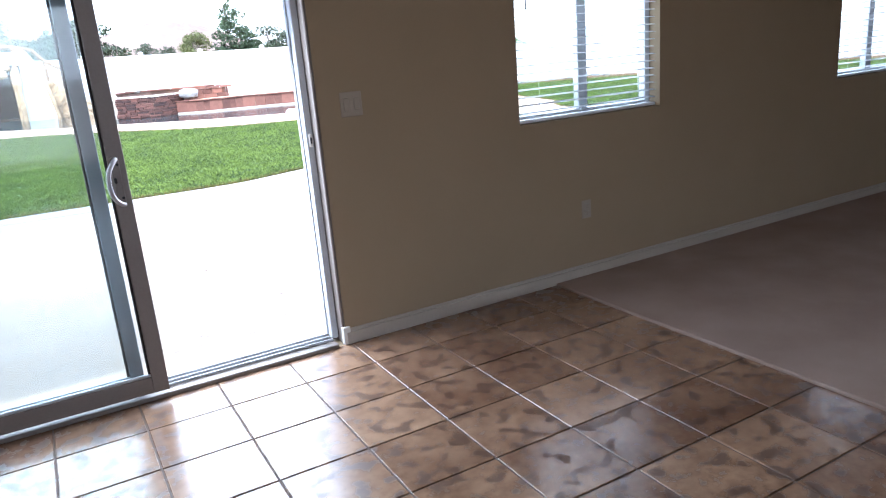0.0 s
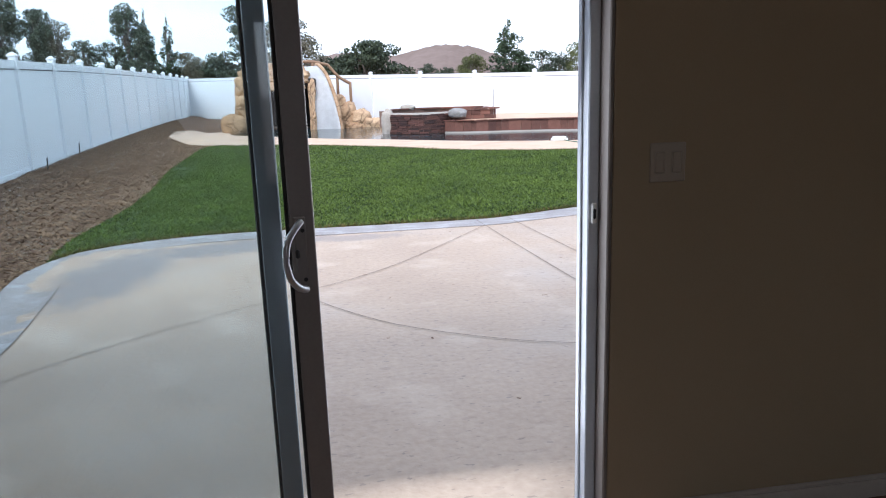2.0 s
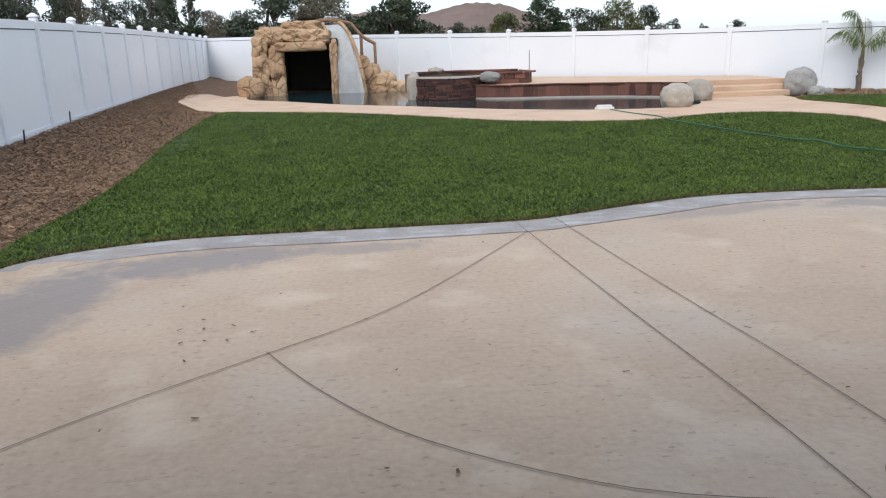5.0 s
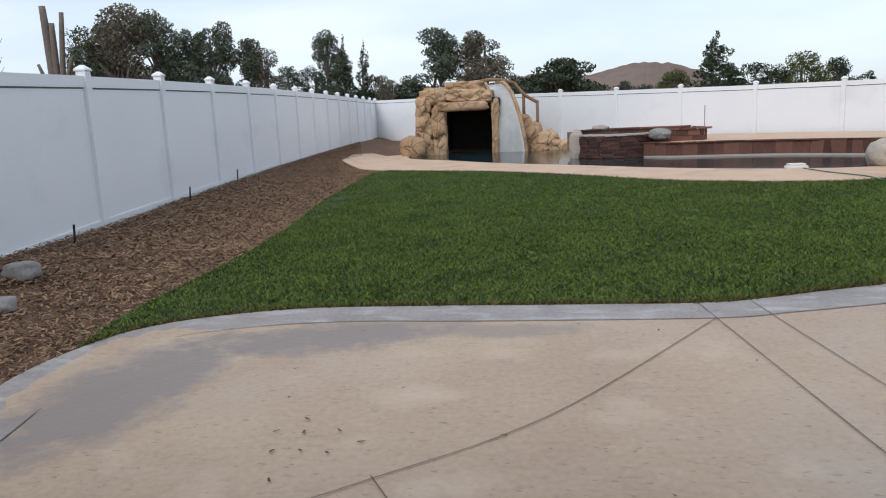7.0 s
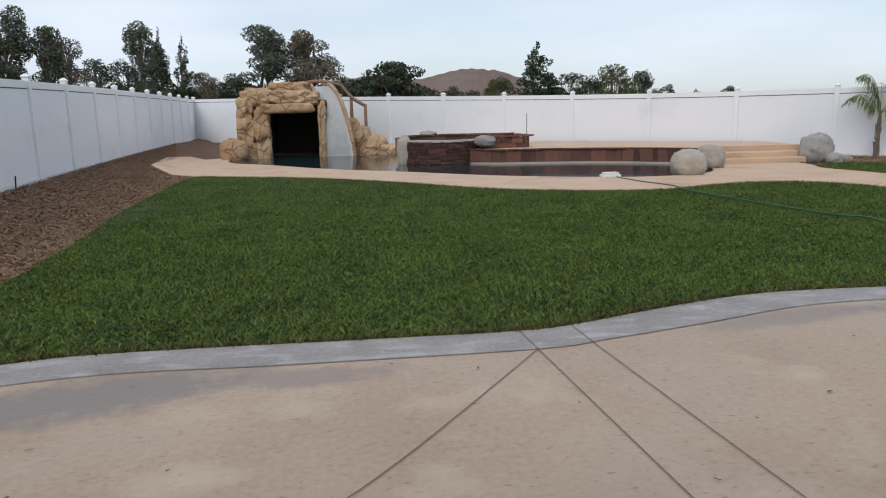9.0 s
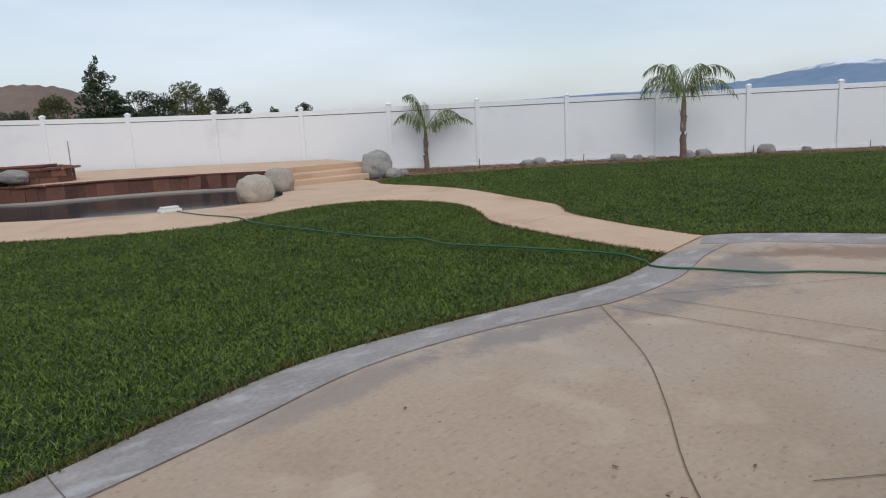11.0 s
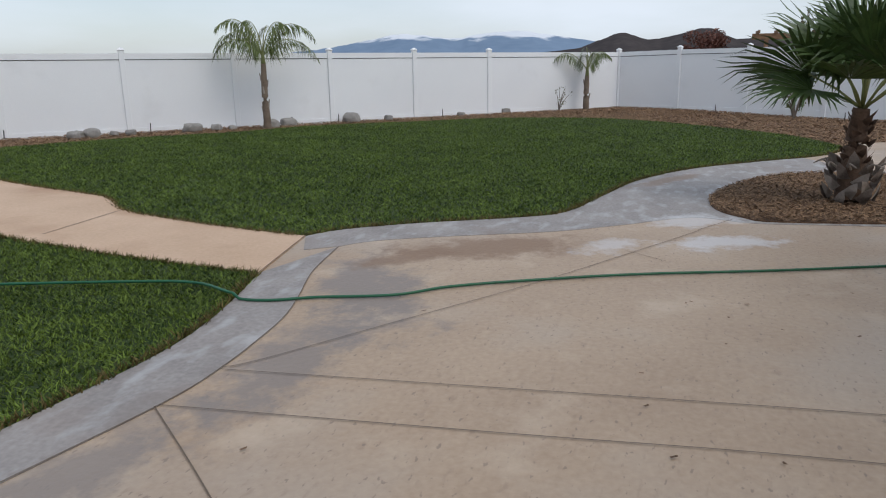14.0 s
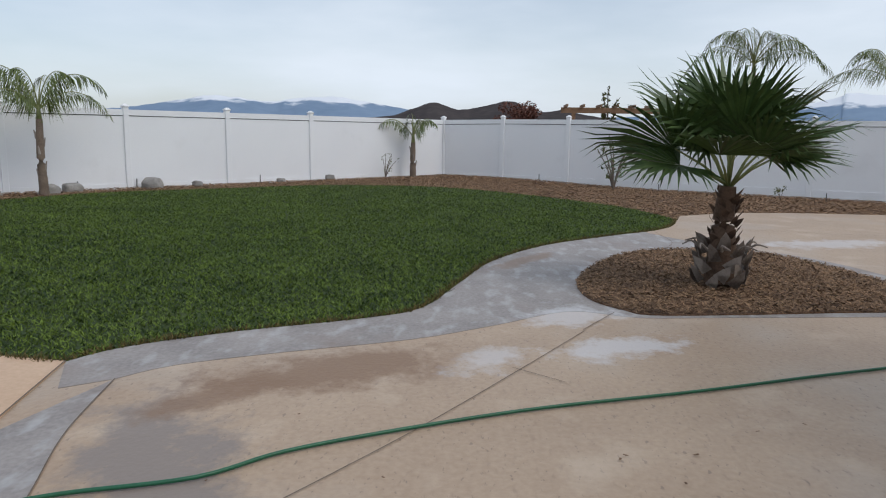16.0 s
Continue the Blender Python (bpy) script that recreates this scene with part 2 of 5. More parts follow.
def box(bm, x0, x1, y0, y1, z0, z1, bevel=0.0, seg=1):
    r = bmesh.ops.create_cube(bm, size=1.0)["verts"]
    for v in r:
        v.co = Vector(((x0 + x1) / 2 + v.co.x * (x1 - x0), (y0 + y1) / 2 + v.co.y * (y1 - y0), (z0 + z1) / 2 + v.co.z * (z1 - z0)))
    if bevel:
        es = list({e for v in r for e in v.link_edges})
        bmesh.ops.bevel(bm, geom=es, offset=bevel, segments=seg, affect="EDGES", profile=0.6)
    return bm


def boxed(name, dims, material, parent=None, label="", bevel=0.004, seg=1):
    return part(name, box(bmesh.new(), *dims, bevel, seg), material, parent, label)


def tube(bm, pts, r0, r1=None, sides=8):
    """A tapered round bar through pts."""
    r1 = r0 if r1 is None else r1
    rings = []
    pts = [Vector(p) for p in pts]
    for i, p in enumerate(pts):
        d = (pts[min(i + 1, len(pts) - 1)] - pts[max(i - 1, 0)]).normalized()
        q = d.to_track_quat("Z", "Y")
        r = r0 + (r1 - r0) * i / max(1, len(pts) - 1)
        rings.append([bm.verts.new(p + q @ Vector((r * math.cos(6.2832 * k / sides), r * math.sin(6.2832 * k / sides), 0))) for k in range(sides)])
    for a, b in zip(rings, rings[1:]):
        for k in range(sides):
            bm.faces.new((a[k], a[(k + 1) % sides], b[(k + 1) % sides], b[k]))
    bm.faces.new(rings[0][::-1])
    bm.faces.new(rings[-1])
    return bm


def smooth_line(pts, n=6, closed=False):
    """A Catmull-Rom line through pts, n steps a span."""
    p = [np.array(q, float) for q in pts]
    out = []
    m = len(p)
    for i in range(m if closed else m - 1):
        if closed:
            a, b, c, d = p[(i - 1) % m], p[i], p[(i + 1) % m], p[(i + 2) % m]
        else:
            a, b, c, d = p[max(i - 1, 0)], p[i], p[i + 1], p[min(i + 2, m - 1)]
        for k in range(n):
            t = k / n
            out.append(tuple(0.5 * (2 * b + (c - a) * t + (2 * a - 5 * b + 4 * c - d) * t * t + (3 * b - a - 3 * c + d) * t ** 3)))
    if not closed:
        out.append(tuple(p[-1]))
    return out


def step(a, b, x):
    u = min(1.0, max(0.0, (x - a) / (b - a)))
    return u * u * (3 - 2 * u)


def fence_x(y):
    return -4.3 - 0.0742 * (y - 10.5)


def fence_y(x):
    return 8.8 + 0.87 * (30.6 - x)


def land(x, y):
    """The height of the yard's ground."""
    h = 0.13 * step(2, 8, ((y - 8.8) + 0.45 * (x - 6.5)) / 1.1)
    mound = (0.30 + 0.4 * (1 - math.exp(-max(0.0, y - 11.65) / 14))) * step(0, 1, (fence_x(y) + 2.5 - x) / 2.5) * step(3, 9, y)
    back = 0.4 * step(9, 1, (fence_y(x) - y) / 1.33) * step(4, -6, x)
    return max(h, mound, back)


def inside(poly, x, y):
    c = False
    j = len(poly) - 1
    for i in range(len(poly)):
        (x0, y0), (x1, y1) = poly[i][:2], poly[j][:2]
        if (y0 > y) != (y1 > y) and x < (x1 - x0) * (y - y0) / (y1 - y0) + x0:
            c = not c
        j = i
    return c


def slab(name, poly, material, top=0.0, thick=0.12, cell=1.0, parent=None, label="", flat=None):
    """A slab with the outline poly that follows the ground; flat: its level instead."""
    bm = bmesh.new()
    k = len(poly)
    cv, _, cf, *_ = geometry.delaunay_2d_cdt([Vector(p[:2]) for p in poly], [(i, (i + 1) % k) for i in range(k)], [], 1, 1e-5)
    vs = [bm.verts.new((p[0], p[1], 0)) for p in cv]
    for q in cf:
        bm.faces.new([vs[i] for i in q])
    if flat is None:
        xs, ys = [p[0] for p in poly], [p[1] for p in poly]
        for lo, hi, nx in ((min(xs), max(xs), (1, 0, 0)), (min(ys), max(ys), (0, 1, 0))):
            k = math.ceil(lo / cell)
            while k * cell < hi:
                c = k * cell
                bmesh.ops.bisect_plane(bm, geom=bm.verts[:] + bm.edges[:] + bm.faces[:], plane_co=(c * nx[0], c * nx[1], 0), plane_no=nx)
                k += 1
    bmesh.ops.recalc_face_normals(bm, faces=bm.faces[:])
    if sum(fc.normal.z for fc in bm.faces) < 0:
        bmesh.ops.reverse_faces(bm, faces=bm.faces[:])
    for v in bm.verts:
        v.co.z = (land(v.co.x, v.co.y) if flat is None else flat) + top
    r = bmesh.ops.extrude_face_region(bm, geom=bm.faces[:], use_keep_orig=True)
    new_v = [g for g in r["geom"] if isinstance(g, bmesh.types.BMVert)]
    for v in new_v:
        v.co.z -= thick
    bmesh.ops.recalc_face_normals(bm, faces=bm.faces[:])
    return part(name, bm, material, parent, label)


def ribbon(name, pts, width, material, lift=0.003, parent=None, label="", n=5, square=True):
    """A narrow band that lies on the ground along a smooth line."""
    line = smooth_line(pts, n) if len(pts) > 2 else pts
    v, f = [], []
    for i, p in enumerate(line):
        q, r = line[max(i - 1, 0)], line[min(i + 1, len(line) - 1)]
        d = Vector((r[0] - q[0], r[1] - q[1])).normalized()
        for s in (-1, 1):
            x, y = p[0] - s * d.y * width / 2, p[1] + s * d.x * width / 2
            v.append((x, y, land(x, y) + lift))
    for i in range(len(line) - 1):
        f.append((2 * i, 2 * i + 1, 2 * i + 3, 2 * i + 2)[::-1])
    return raw(name, v, f, material, parent, label)


# ---- plan of the yard ----
BORDER_OUT = smooth_line([(-1.78, 3.6), (-1.84, 5.4), (-2.02, 6.62), (-1.99, 7.25), (-1.83, 7.78), (-1.48, 8.1), (-0.78, 8.34), (0.04, 8.38), (1.37, 8.35), (2.36, 8.34),
                          (2.8, 8.42), (3.44, 8.66), (4.46, 8.96), (5.55, 8.97), (6.6, 8.87), (7.4, 8.80), (7.9, 8.83), (8.5, 8.97), (9.14, 9.17)], 4)
BORDER_RIGHT = smooth_line([(10.38, 9.45), (10.75, 9.22), (11.24, 8.58), (11.75, 7.7), (12.2, 7.22), (13.3, 6.95), (14.7, 6.6), (16.1, 5.85), (17.2, 4.8), (18.0, 3.95), (18.75, 3.45), (19.7, 3.15)], 4)
BORDER_IN = smooth_line([(-1.30, 3.0), (-1.33, 4.7), (-1.46, 5.75), (-1.62, 6.87), (-1.55, 7.45), (-1.11, 7.79), (-0.31, 7.96), (0.74, 7.93), (2.38, 7.93), (2.9, 8.04), (3.67, 8.25),
                         (4.73, 8.56), (5.81, 8.56), (6.99, 8.35), (7.46, 8.33), (7.9, 8.37), (8.28, 8.43), (8.67, 8.55), (9.31, 8.78), (10.1, 8.95)], 4)
PATIO = [(-1.74, 2.5)] + BORDER_OUT + BORDER_RIGHT + [(20.4, 2.9), (21.2, 1.7), (21.5, 0.2), (21.5, -6.0), (9.9, -6.0), (9.9, 2.5)]
MULCH_EDGE = smooth_line([(-1.99, 7.3), (-2.1, 8.2), (-2.12, 9.2), (-2.13, 10.6), (-2.3, 13.0), (-2.58, 15.3), (-2.75, 17.6), (-2.78, 21.2), (-2.6, 22.0)], 4)
DECK_NEAR = smooth_line([(-4.28, 23.99), (-3.71, 23.3), (-2.6, 22.0), (0.06, 20.5), (2.2, 18.6), (3.6, 17.1), (4.9, 16.25), (6.0, 15.83), (6.95, 15.75), (8.3, 16.15), (9.5, 15.95),
                         (10.1, 15.1), (10.28, 14.2), (10.0, 13.3), (9.48, 12.4), (9.32, 11.35), (9.21, 10.2), (9.14, 9.17)], 4)
PATH_FAR = smooth_line([(10.38, 9.45), (10.47, 10.35), (10.6, 11.2), (10.78, 12.0), (11.28, 12.7), (11.5, 14.0), (11.95, 15.9), (11.95, 17.4), (11.8, 18.6), (12.1, 19.3), (12.3, 20.2)], 4)
POOL_NEAR = smooth_line([(-3.1, 29.6), (-2.7, 27.4), (-1.2, 25.6), (0.5, 23.3), (2.6, 21.3), (4.5, 19.4), (6.5, 18.2), (7.95, 18.0), (9.1, 18.6), (9.7, 19.8)], 4)
LAWN_W = [p for p in MULCH_EDGE] + [p for p in DECK_NEAR if p[0] > -2.5] + BORDER_OUT[::-1][:-13]
LAWN_TOP = smooth_line([(12.1, 19.3), (13.0, 19.9), (15.0, 19.1), (17.3, 17.9), (19.2, 16.3), (21.2, 15.3), (23.2, 13.0), (24.8, 11.0), (25.0, 8.0), (23.9, 5.6), (22.3, 4.0), (20.6, 3.35), (19.7, 3.15)], 4)
LAWN_E = BORDER_RIGHT[:-1] + LAWN_TOP[::-1] + [p for p in PATH_FAR[::-1] if p[1] < 19.2]
POOL = POOL_NEAR + [(9.4, 21.6), (7.6, 23.4), (5.5, 24.0), (3.4, 27.5), (3.0, 31.6), (-2.6, 31.6)]
BED = smooth_line([(12.2, 5.05), (12.35, 5.4), (12.8, 5.67), (13.6, 5.68), (14.6, 5.35), (15.4, 4.9), (15.9, 4.3), (16.0, 3.2), (15.4, 2.65), (14.5, 2.35), (13.4, 2.2), (12.75, 2.5), (12.5, 3.5)], 5, True)


# ---- ground and paving ----
def build_ground():
    fine = list(np.arange(-8, 34.01, 0.5))
    xs = [-4000, -1500, -600, -250, -100, -50, -25, -14] + fine + [38, 48, 70, 120, 250, 600, 1500, 4000]
    fy = list(np.arange(-6, 46.01, 0.5))
    ys = [-4000, -1500, -600, -250, -100, -50, -25, -12] + fy + [52, 65, 100, 180, 400, 900, 2000, 4000]
    v, f = [], []
    for y in ys:
        for x in xs:
            z = land(min(max(x, -8), 34), min(max(y, -6), 46)) - 0.035
            if -8 < x < 34 and -6 < y < 46:
                z += 0.03 * noise.noise((x * 0.9, y * 0.9, 0)) * (1 if y > 3 else 0)
                if inside(PATIO, x, y) or inside(LAWN_W, x, y) or inside(LAWN_E, x, y):
                    z -= 0.08
                if inside(POOL, x, y):
                    z = -1.3
            v.append((x, y, z))
    w = len(xs)
    for j in range(len(ys) - 1):
        for i in range(w - 1):
            f.append((j * w + i, j * w + i + 1, (j + 1) * w + i + 1, (j + 1) * w + i))
    return tagged(raw("ground", v, f, M_SOIL, smooth=True), "brown bark mulch and bare soil reaching the horizon", "ground", kind="structure")


build_ground()
patio = tagged(slab("patio", PATIO, M_CONC, 0.0, 0.12, 2.0), "stamped tan concrete patio with curved edge and saw-cut joints", "patio", kind="structure")
edge_band = BORDER_IN + BORDER_OUT[::-1]
tagged(slab("patio_border", edge_band, M_BORD, 0.004, 0.02, 1.5), "grey weathered concrete band along the lawn edge", "patio border", kind="structure")
RIGHT_IN = smooth_line([(10.1, 8.95), (10.4, 8.7), (10.75, 8.1), (11.2, 7.2), (11.7, 6.55), (12.25, 5.9), (12.1, 5.3), (12.2, 4.6), (12.35, 3.6), (12.6, 2.5), (13.4, 1.95), (14.6, 2.05), (15.7, 2.5), (16.4, 3.3), (17.3, 3.9)], 4)
tagged(slab("patio_border", RIGHT_IN + [p for p in BORDER_RIGHT[::-1] if p[0] < 17.9] + [(9.9, 9.2)], M_BORD, 0.004, 0.02, 1.5), "grey weathered concrete band beside the palm bed", "patio border", kind="structure")
deck = tagged(slab("pool_deck", [p for p in DECK_NEAR] + PATH_FAR + [(10.6, 20.6)] + POOL_NEAR[::-1] + [(-3.5, 30.6), (-4.4, 29.4), (-4.6, 27.0)], M_PATHC, 0.01, 0.30, 1.0),
              "salmon coloured concrete pool deck and curving garden path", "pool deck", kind="structure")
lawn_w = tagged(slab("lawn", LAWN_W, M_TURF, 0.0, 0.08, 1.0), "mown green lawn between patio and pool", "lawn", kind="structure")
lawn_e = tagged(slab("lawn", LAWN_E, M_TURF, 0.0, 0.08, 1.0), "mown green lawn in front of the white fence", "lawn", kind="structure")
JOINTS = [BORDER_IN, [(2.36, 8.36), (2.39, 7.93), (2.54, 5.9), (2.66, 4.44), (2.7, 2.7)], [(2.8, 8.44), (2.76, 8.3), (2.95, 6.08), (3.06, 4.98), (3.2, 2.7)],
          [(-0.52, 4.88), (-0.2, 5.16), (0.41, 5.63), (0.95, 6.05), (1.44, 6.6), (2.39, 7.93)], [(-1.33, 4.05), (-1.157, 4.247), (-0.767, 4.657), (-0.52, 4.88)], [(0.41, 5.66), (0.74, 5.12), (1.18, 4.61), (1.9, 4.15), (2.66, 3.95)],
          [(6.97, 8.36), (6.46, 7.69), (6.07, 7.23), (5.55, 6.75), (4.85, 6.13), (4.1, 5.2)], [(5.3, 5.85), (6.09, 5.31), (6.6, 4.97), (7.4, 4.5)], [(7.44, 8.32), (7.62, 7.06), (7.89, 5.11), (8.1, 3.0)], [(6.99, 8.35), (7.22, 6.67), (7.42, 5.25), (7.6, 3.0)],
          [(7.46, 8.33), (7.62, 8.18), (8.3, 7.75), (9.47, 7.01), (10.6, 6.38), (11.6, 5.84)], [(10.62, 6.44), (10.36, 6.1)],
          [(17.77, 3.95), (16.67, 3.94), (15.9, 4.3)], [(18.5, 2.9), (18.06, 0.2), (17.9, -4)], [(12.25, 5.5), (11.63, 5.85)]]
for ln in JOINTS:
    ribbon("joint", ln, 0.0068, M_JOINT, 0.0075, patio)
for ln in ([(9.14, 9.17), (10.38, 9.45)], [(9.6, 11.9), (10.95, 12.0)], [(10.25, 15.0), (12.2, 16.6)], [(4.2, 16.75), (5.3, 18.8)], [(2.7, 18.1), (3.9, 20.0)]):
    ribbon("joint", ln, 0.011, M_JOINT, 0.013, deck)

# ---- fence ----
def fence_run(name, pts_top, height, label, first_post=True):
    """A white vinyl privacy fence; pts_top: post places with the top's level."""
    th = tagged(empty(name), label, "fence", "yard fence")
    for i, (x, y, z) in enumerate(pts_top):
        bm = bmesh.new()
        dx, dy = (pts_top[min(i + 1, len(pts_top) - 1)][0] - pts_top[max(i - 1, 0)][0], pts_top[min(i + 1, len(pts_top) - 1)][1] - pts_top[max(i - 1, 0)][1])
        rot = Matrix.Translation((x, y, z)) @ Matrix.Rotation(math.atan2(dy, dx), 4, "Z")
        box(bm, -0.065, 0.065, -0.065, 0.065, -height - 0.25, 0.03, 0.006)
        bm.transform(rot)
        post = part("post", bm, M_VINYL, th)
        bm = bmesh.new()
        box(bm, -0.08, 0.08, -0.08, 0.08, 0.03, 0.06, 0.006)
        top = bmesh.ops.create_cone(bm, segments=4, radius1=0.105, radius2=0.03, depth=0.045, cap_ends=True, matrix=Matrix.Translation((0, 0, 0.083)) @ Matrix.Rotation(radians(45), 4, "Z"))
        bm.transform(rot)
        part("cap", bm, M_VINYL, post)
        if i + 1 == len(pts_top):
            break
        a, b = Vector((x, y, z)), Vector(pts_top[i + 1])
        u = (b - a)
        u.z = 0
        ln = u.length
        u.normalize()
        w = Vector((-u.y, u.x, 0))
        for nm, z0, z1, d in (("top_rail", -0.17, -0.03, 0.03), ("panel", -height + 0.12, -0.185, 0.012), ("groove", -0.19, -0.165, 0.016), ("bottom_rail", -height - 0.2, -height + 0.12, 0.03)):
            v = []
            for p, s in ((a, 0.06), (b, -0.06)):
                for off in (-d, d):
                    for zz in (z0, z1):
                        q = p + u * s + w * off
                        v.append((q.x, q.y, p.z + zz))
            raw(nm, v, [(0, 1, 5, 4), (2, 6, 7, 3), (1, 3, 7, 5), (0, 4, 6, 2), (0, 2, 3, 1), (4, 5, 7, 6)], M_GAP if nm == "groove" else M_VINYL, th)
    return th


left_posts = []
for k in range(-4, 14):
    y = 11.65 + 2.26 * k
    left_posts.append((fence_x(y), y, 2.21 + 0.4 * (1 - math.exp(-max(y - 11.65, -3) / 14)) if y > 9 else 2.13))
corner_nw = (-6.62, 41.2, 2.58)
fence_run("fence", left_posts[:-1] + [corner_nw], 1.98, "white vinyl privacy fence along the mulch bed")
back_posts = [corner_nw]
for k in range(-3, 14):
    x = 2.73 + 2.01 * k
    back_posts.append((x, fence_y(x), 2.03 + 0.52 * step(14, -7, x)))
back_posts = back_posts[:-1] + [(31.0, 8.45, 2.03)]
fence_run("fence", back_posts, 1.93, "white vinyl privacy fence behind the pool and lawn")
fence_run("fence", [(31.0 - 0.451 * 2.0 * k * 1.15 / 1.0, 8.45 - 0.892 * 2.3 * k * 1.0, 2.06) if k else (31.0, 8.45, 2.03) for k in range(0, 9)], 1.97, "white vinyl privacy fence on the mulch slope")
fence_run("fence", [(22.5 - 4.3 * k, -8.3 - 0.6 * k, 2.06) for k in range(0, 4)], 2.0, "white vinyl fence behind the house corner")

# ---- house ----
WY0, WY1 = 2.315, 2.475


def wall_with_holes(name, x0, x1, y0, y1, z0, z1, holes, material, label):
    """A wall along x, cut through by holes (x0, x1, z0, z1)."""
    bm = bmesh.new()
    xs = sorted({x0, x1, *[h[0] for h in holes], *[h[1] for h in holes]})
    zs = sorted({z0, z1, *[h[2] for h in holes], *[h[3] for h in holes]})
    for a, b in zip(xs, xs[1:]):
        for c, d in zip(zs, zs[1:]):
            if not any(h[0] <= a and b <= h[1] and h[2] <= c and d <= h[3] for h in holes):
                box(bm, a, b, y0, y1, c, d)
    bmesh.ops.remove_doubles(bm, verts=bm.verts[:], dist=0.0005)
    bm.verts.index_update()
    seen = {}
    for fc in bm.faces:
        seen.setdefault(tuple(sorted(v.index for v in fc.verts)), []).append(fc)
    bmesh.ops.delete(bm, geom=[fc for g in seen.values() if len(g) > 1 for fc in g], context="FACES_ONLY")
    return tagged(part(name, bm, material), label, "wall", kind="structure")


HOLES = [(-0.40, 1.588, 0.0, 2.05), (2.79, 3.905, 1.02, 2.25), (5.80, 6.915, 1.02, 2.25)]
wall_with_holes("wall_north", -2.6, 9.7, WY0, WY1 - 0.02, -0.02, 2.7, HOLES, M_WALL, "tan painted interior wall with door and windows")
wall_with_holes("wall_outside", -2.8, 9.9, WY1 - 0.02, WY1 + 0.02, -0.1, 3.2, [(a, b, c - (0.1 if c == 0 else 0), d) for a, b, c, d in HOLES], M_STUCCO, "tan stucco outer face of the house")
tagged(boxed("wall_west", (-2.8, -2.6, -5.7, 2.455, -0.02, 2.7), M_WALL, bevel=0), "tan painted interior wall", "wall", kind="structure")
tagged(boxed("wall_east", (9.7, 9.9, -5.7, 2.455, -0.02, 2.7), M_WALL, bevel=0), "tan painted interior wall", "wall", kind="structure")
# unseen opening, added so fill light reaches the north wall
wall_with_holes("wall_south", -2.6, 9.7, -5.7, -5.5, -0.02, 2.7, [(-0.15, 2.55, 0.35, 2.45)], M_WALL, "tan painted interior wall with an added unseen opening for fill light")
tagged(boxed("ceiling", (-2.8, 9.9, -5.7, 2.455, 2.7, 2.85), M_CEIL, bevel=0), "pale textured ceiling", "ceiling", kind="structure")
bm = bmesh.new()
rv = [bm.verts.new(p) for p in ((-3.2, -6.2, 3.0), (10.3, -6.2, 3.0), (10.3, 3.05, 3.0), (-3.2, 3.05, 3.0), (-0.2, -1.6, 4.6), (7.3, -1.6, 4.6))]
for q in ((0, 1, 5, 4), (1, 2, 5), (2, 3, 4, 5), (3, 0, 4), (3, 2, 1, 0)):
    bm.faces.new([rv[i] for i in q])
tagged(part("roof", bm, mat("roof_tile", (0.2, 0.12, 0.08), (0.32, 0.2, 0.14), 0.9, 3, 30, 0.4)), "brown hipped house roof", "roof", kind="structure")
CARPET_X = 3.0
floor = tagged(boxed("floor", (-2.6, CARPET_X, -5.5, 2.315, -0.06, -0.004), M_GROUT, bevel=0), "brown ceramic tile floor with dark grout", "floor", kind="structure")
# ---- floor pieces ----
tagged(boxed("carpet", (CARPET_X, 9.7, -5.5, 2.315, -0.06, 0.014), M_CARPET, bevel=0.004), "beige cut-pile carpet beside the tile floor", "carpet", kind="structure")
PITCH = 0.36
tile_meshes = {}
rest = bmesh.new()
tx = 1.25 - 12 * PITCH
while tx < CARPET_X - 0.02:
    ty = 2.0 + PITCH
    while ty > -5.5:
        a, b, c, d = max(tx, -2.6), min(tx + PITCH, CARPET_X), max(ty - PITCH, -5.5), min(ty, 2.315)
        if b - a > 0.03 and d - c > 0.03:
            if ty > -1.2 and -1.2 < tx:
                key = (round(b - a, 3), round(d - c, 3))
                if key not in tile_meshes:
                    bm = box(bmesh.new(), -(b - a) / 2 + 0.0035, (b - a) / 2 - 0.0035, -(d - c) / 2 + 0.0035, (d - c) / 2 - 0.0035, -0.012, 0.0, 0.0025)
                    me = bpy.data.meshes.new("tile")
                    bm.to_mesh(me)
                    bm.free()
                    me.materials.append(M_TILE)
                    tile_meshes[key] = me
                t_ob = new("tile", tile_meshes[key])
                t_ob.parent = floor
                t_ob.location = ((a + b) / 2, (c + d) / 2, random.uniform(-0.0006, 0.0006))
            else:
                box(rest, a + 0.0035, b - 0.0035, c + 0.0035, d - 0.0035, -0.012, 0.0)
        ty -= PITCH
    tx += PITCH
tagged(part("far_tiles", rest, M_TILE, floor), kind="stuff")
for x0, x1 in ((-2.6, -0.40), (1.588, 9.7)):
    bm = box(bmesh.new(), x0, x1, WY0 - 0.016, WY0, 0.0, 0.07, 0.004)
    box(bm, x0, x1, WY0 - 0.011, WY0, 0.07, 0.088, 0.004)
    tagged(part("baseboard", bm, M_BASE), "pale tan painted baseboard along the tan wall", "baseboard", kind="structure")
tagged(boxed("trim", (1.57, 1.612, WY0 - 0.014, WY0 + 0.02, 0.0, 0.10), M_TRIM), "white baseboard end block at the door", "trim", kind="structure")

# ---- sliding door ----
door = tagged(empty("door_1", (0.6, 2.375, 0)), "sliding glass patio door slid open in a metal frame", "door", kind="structure")


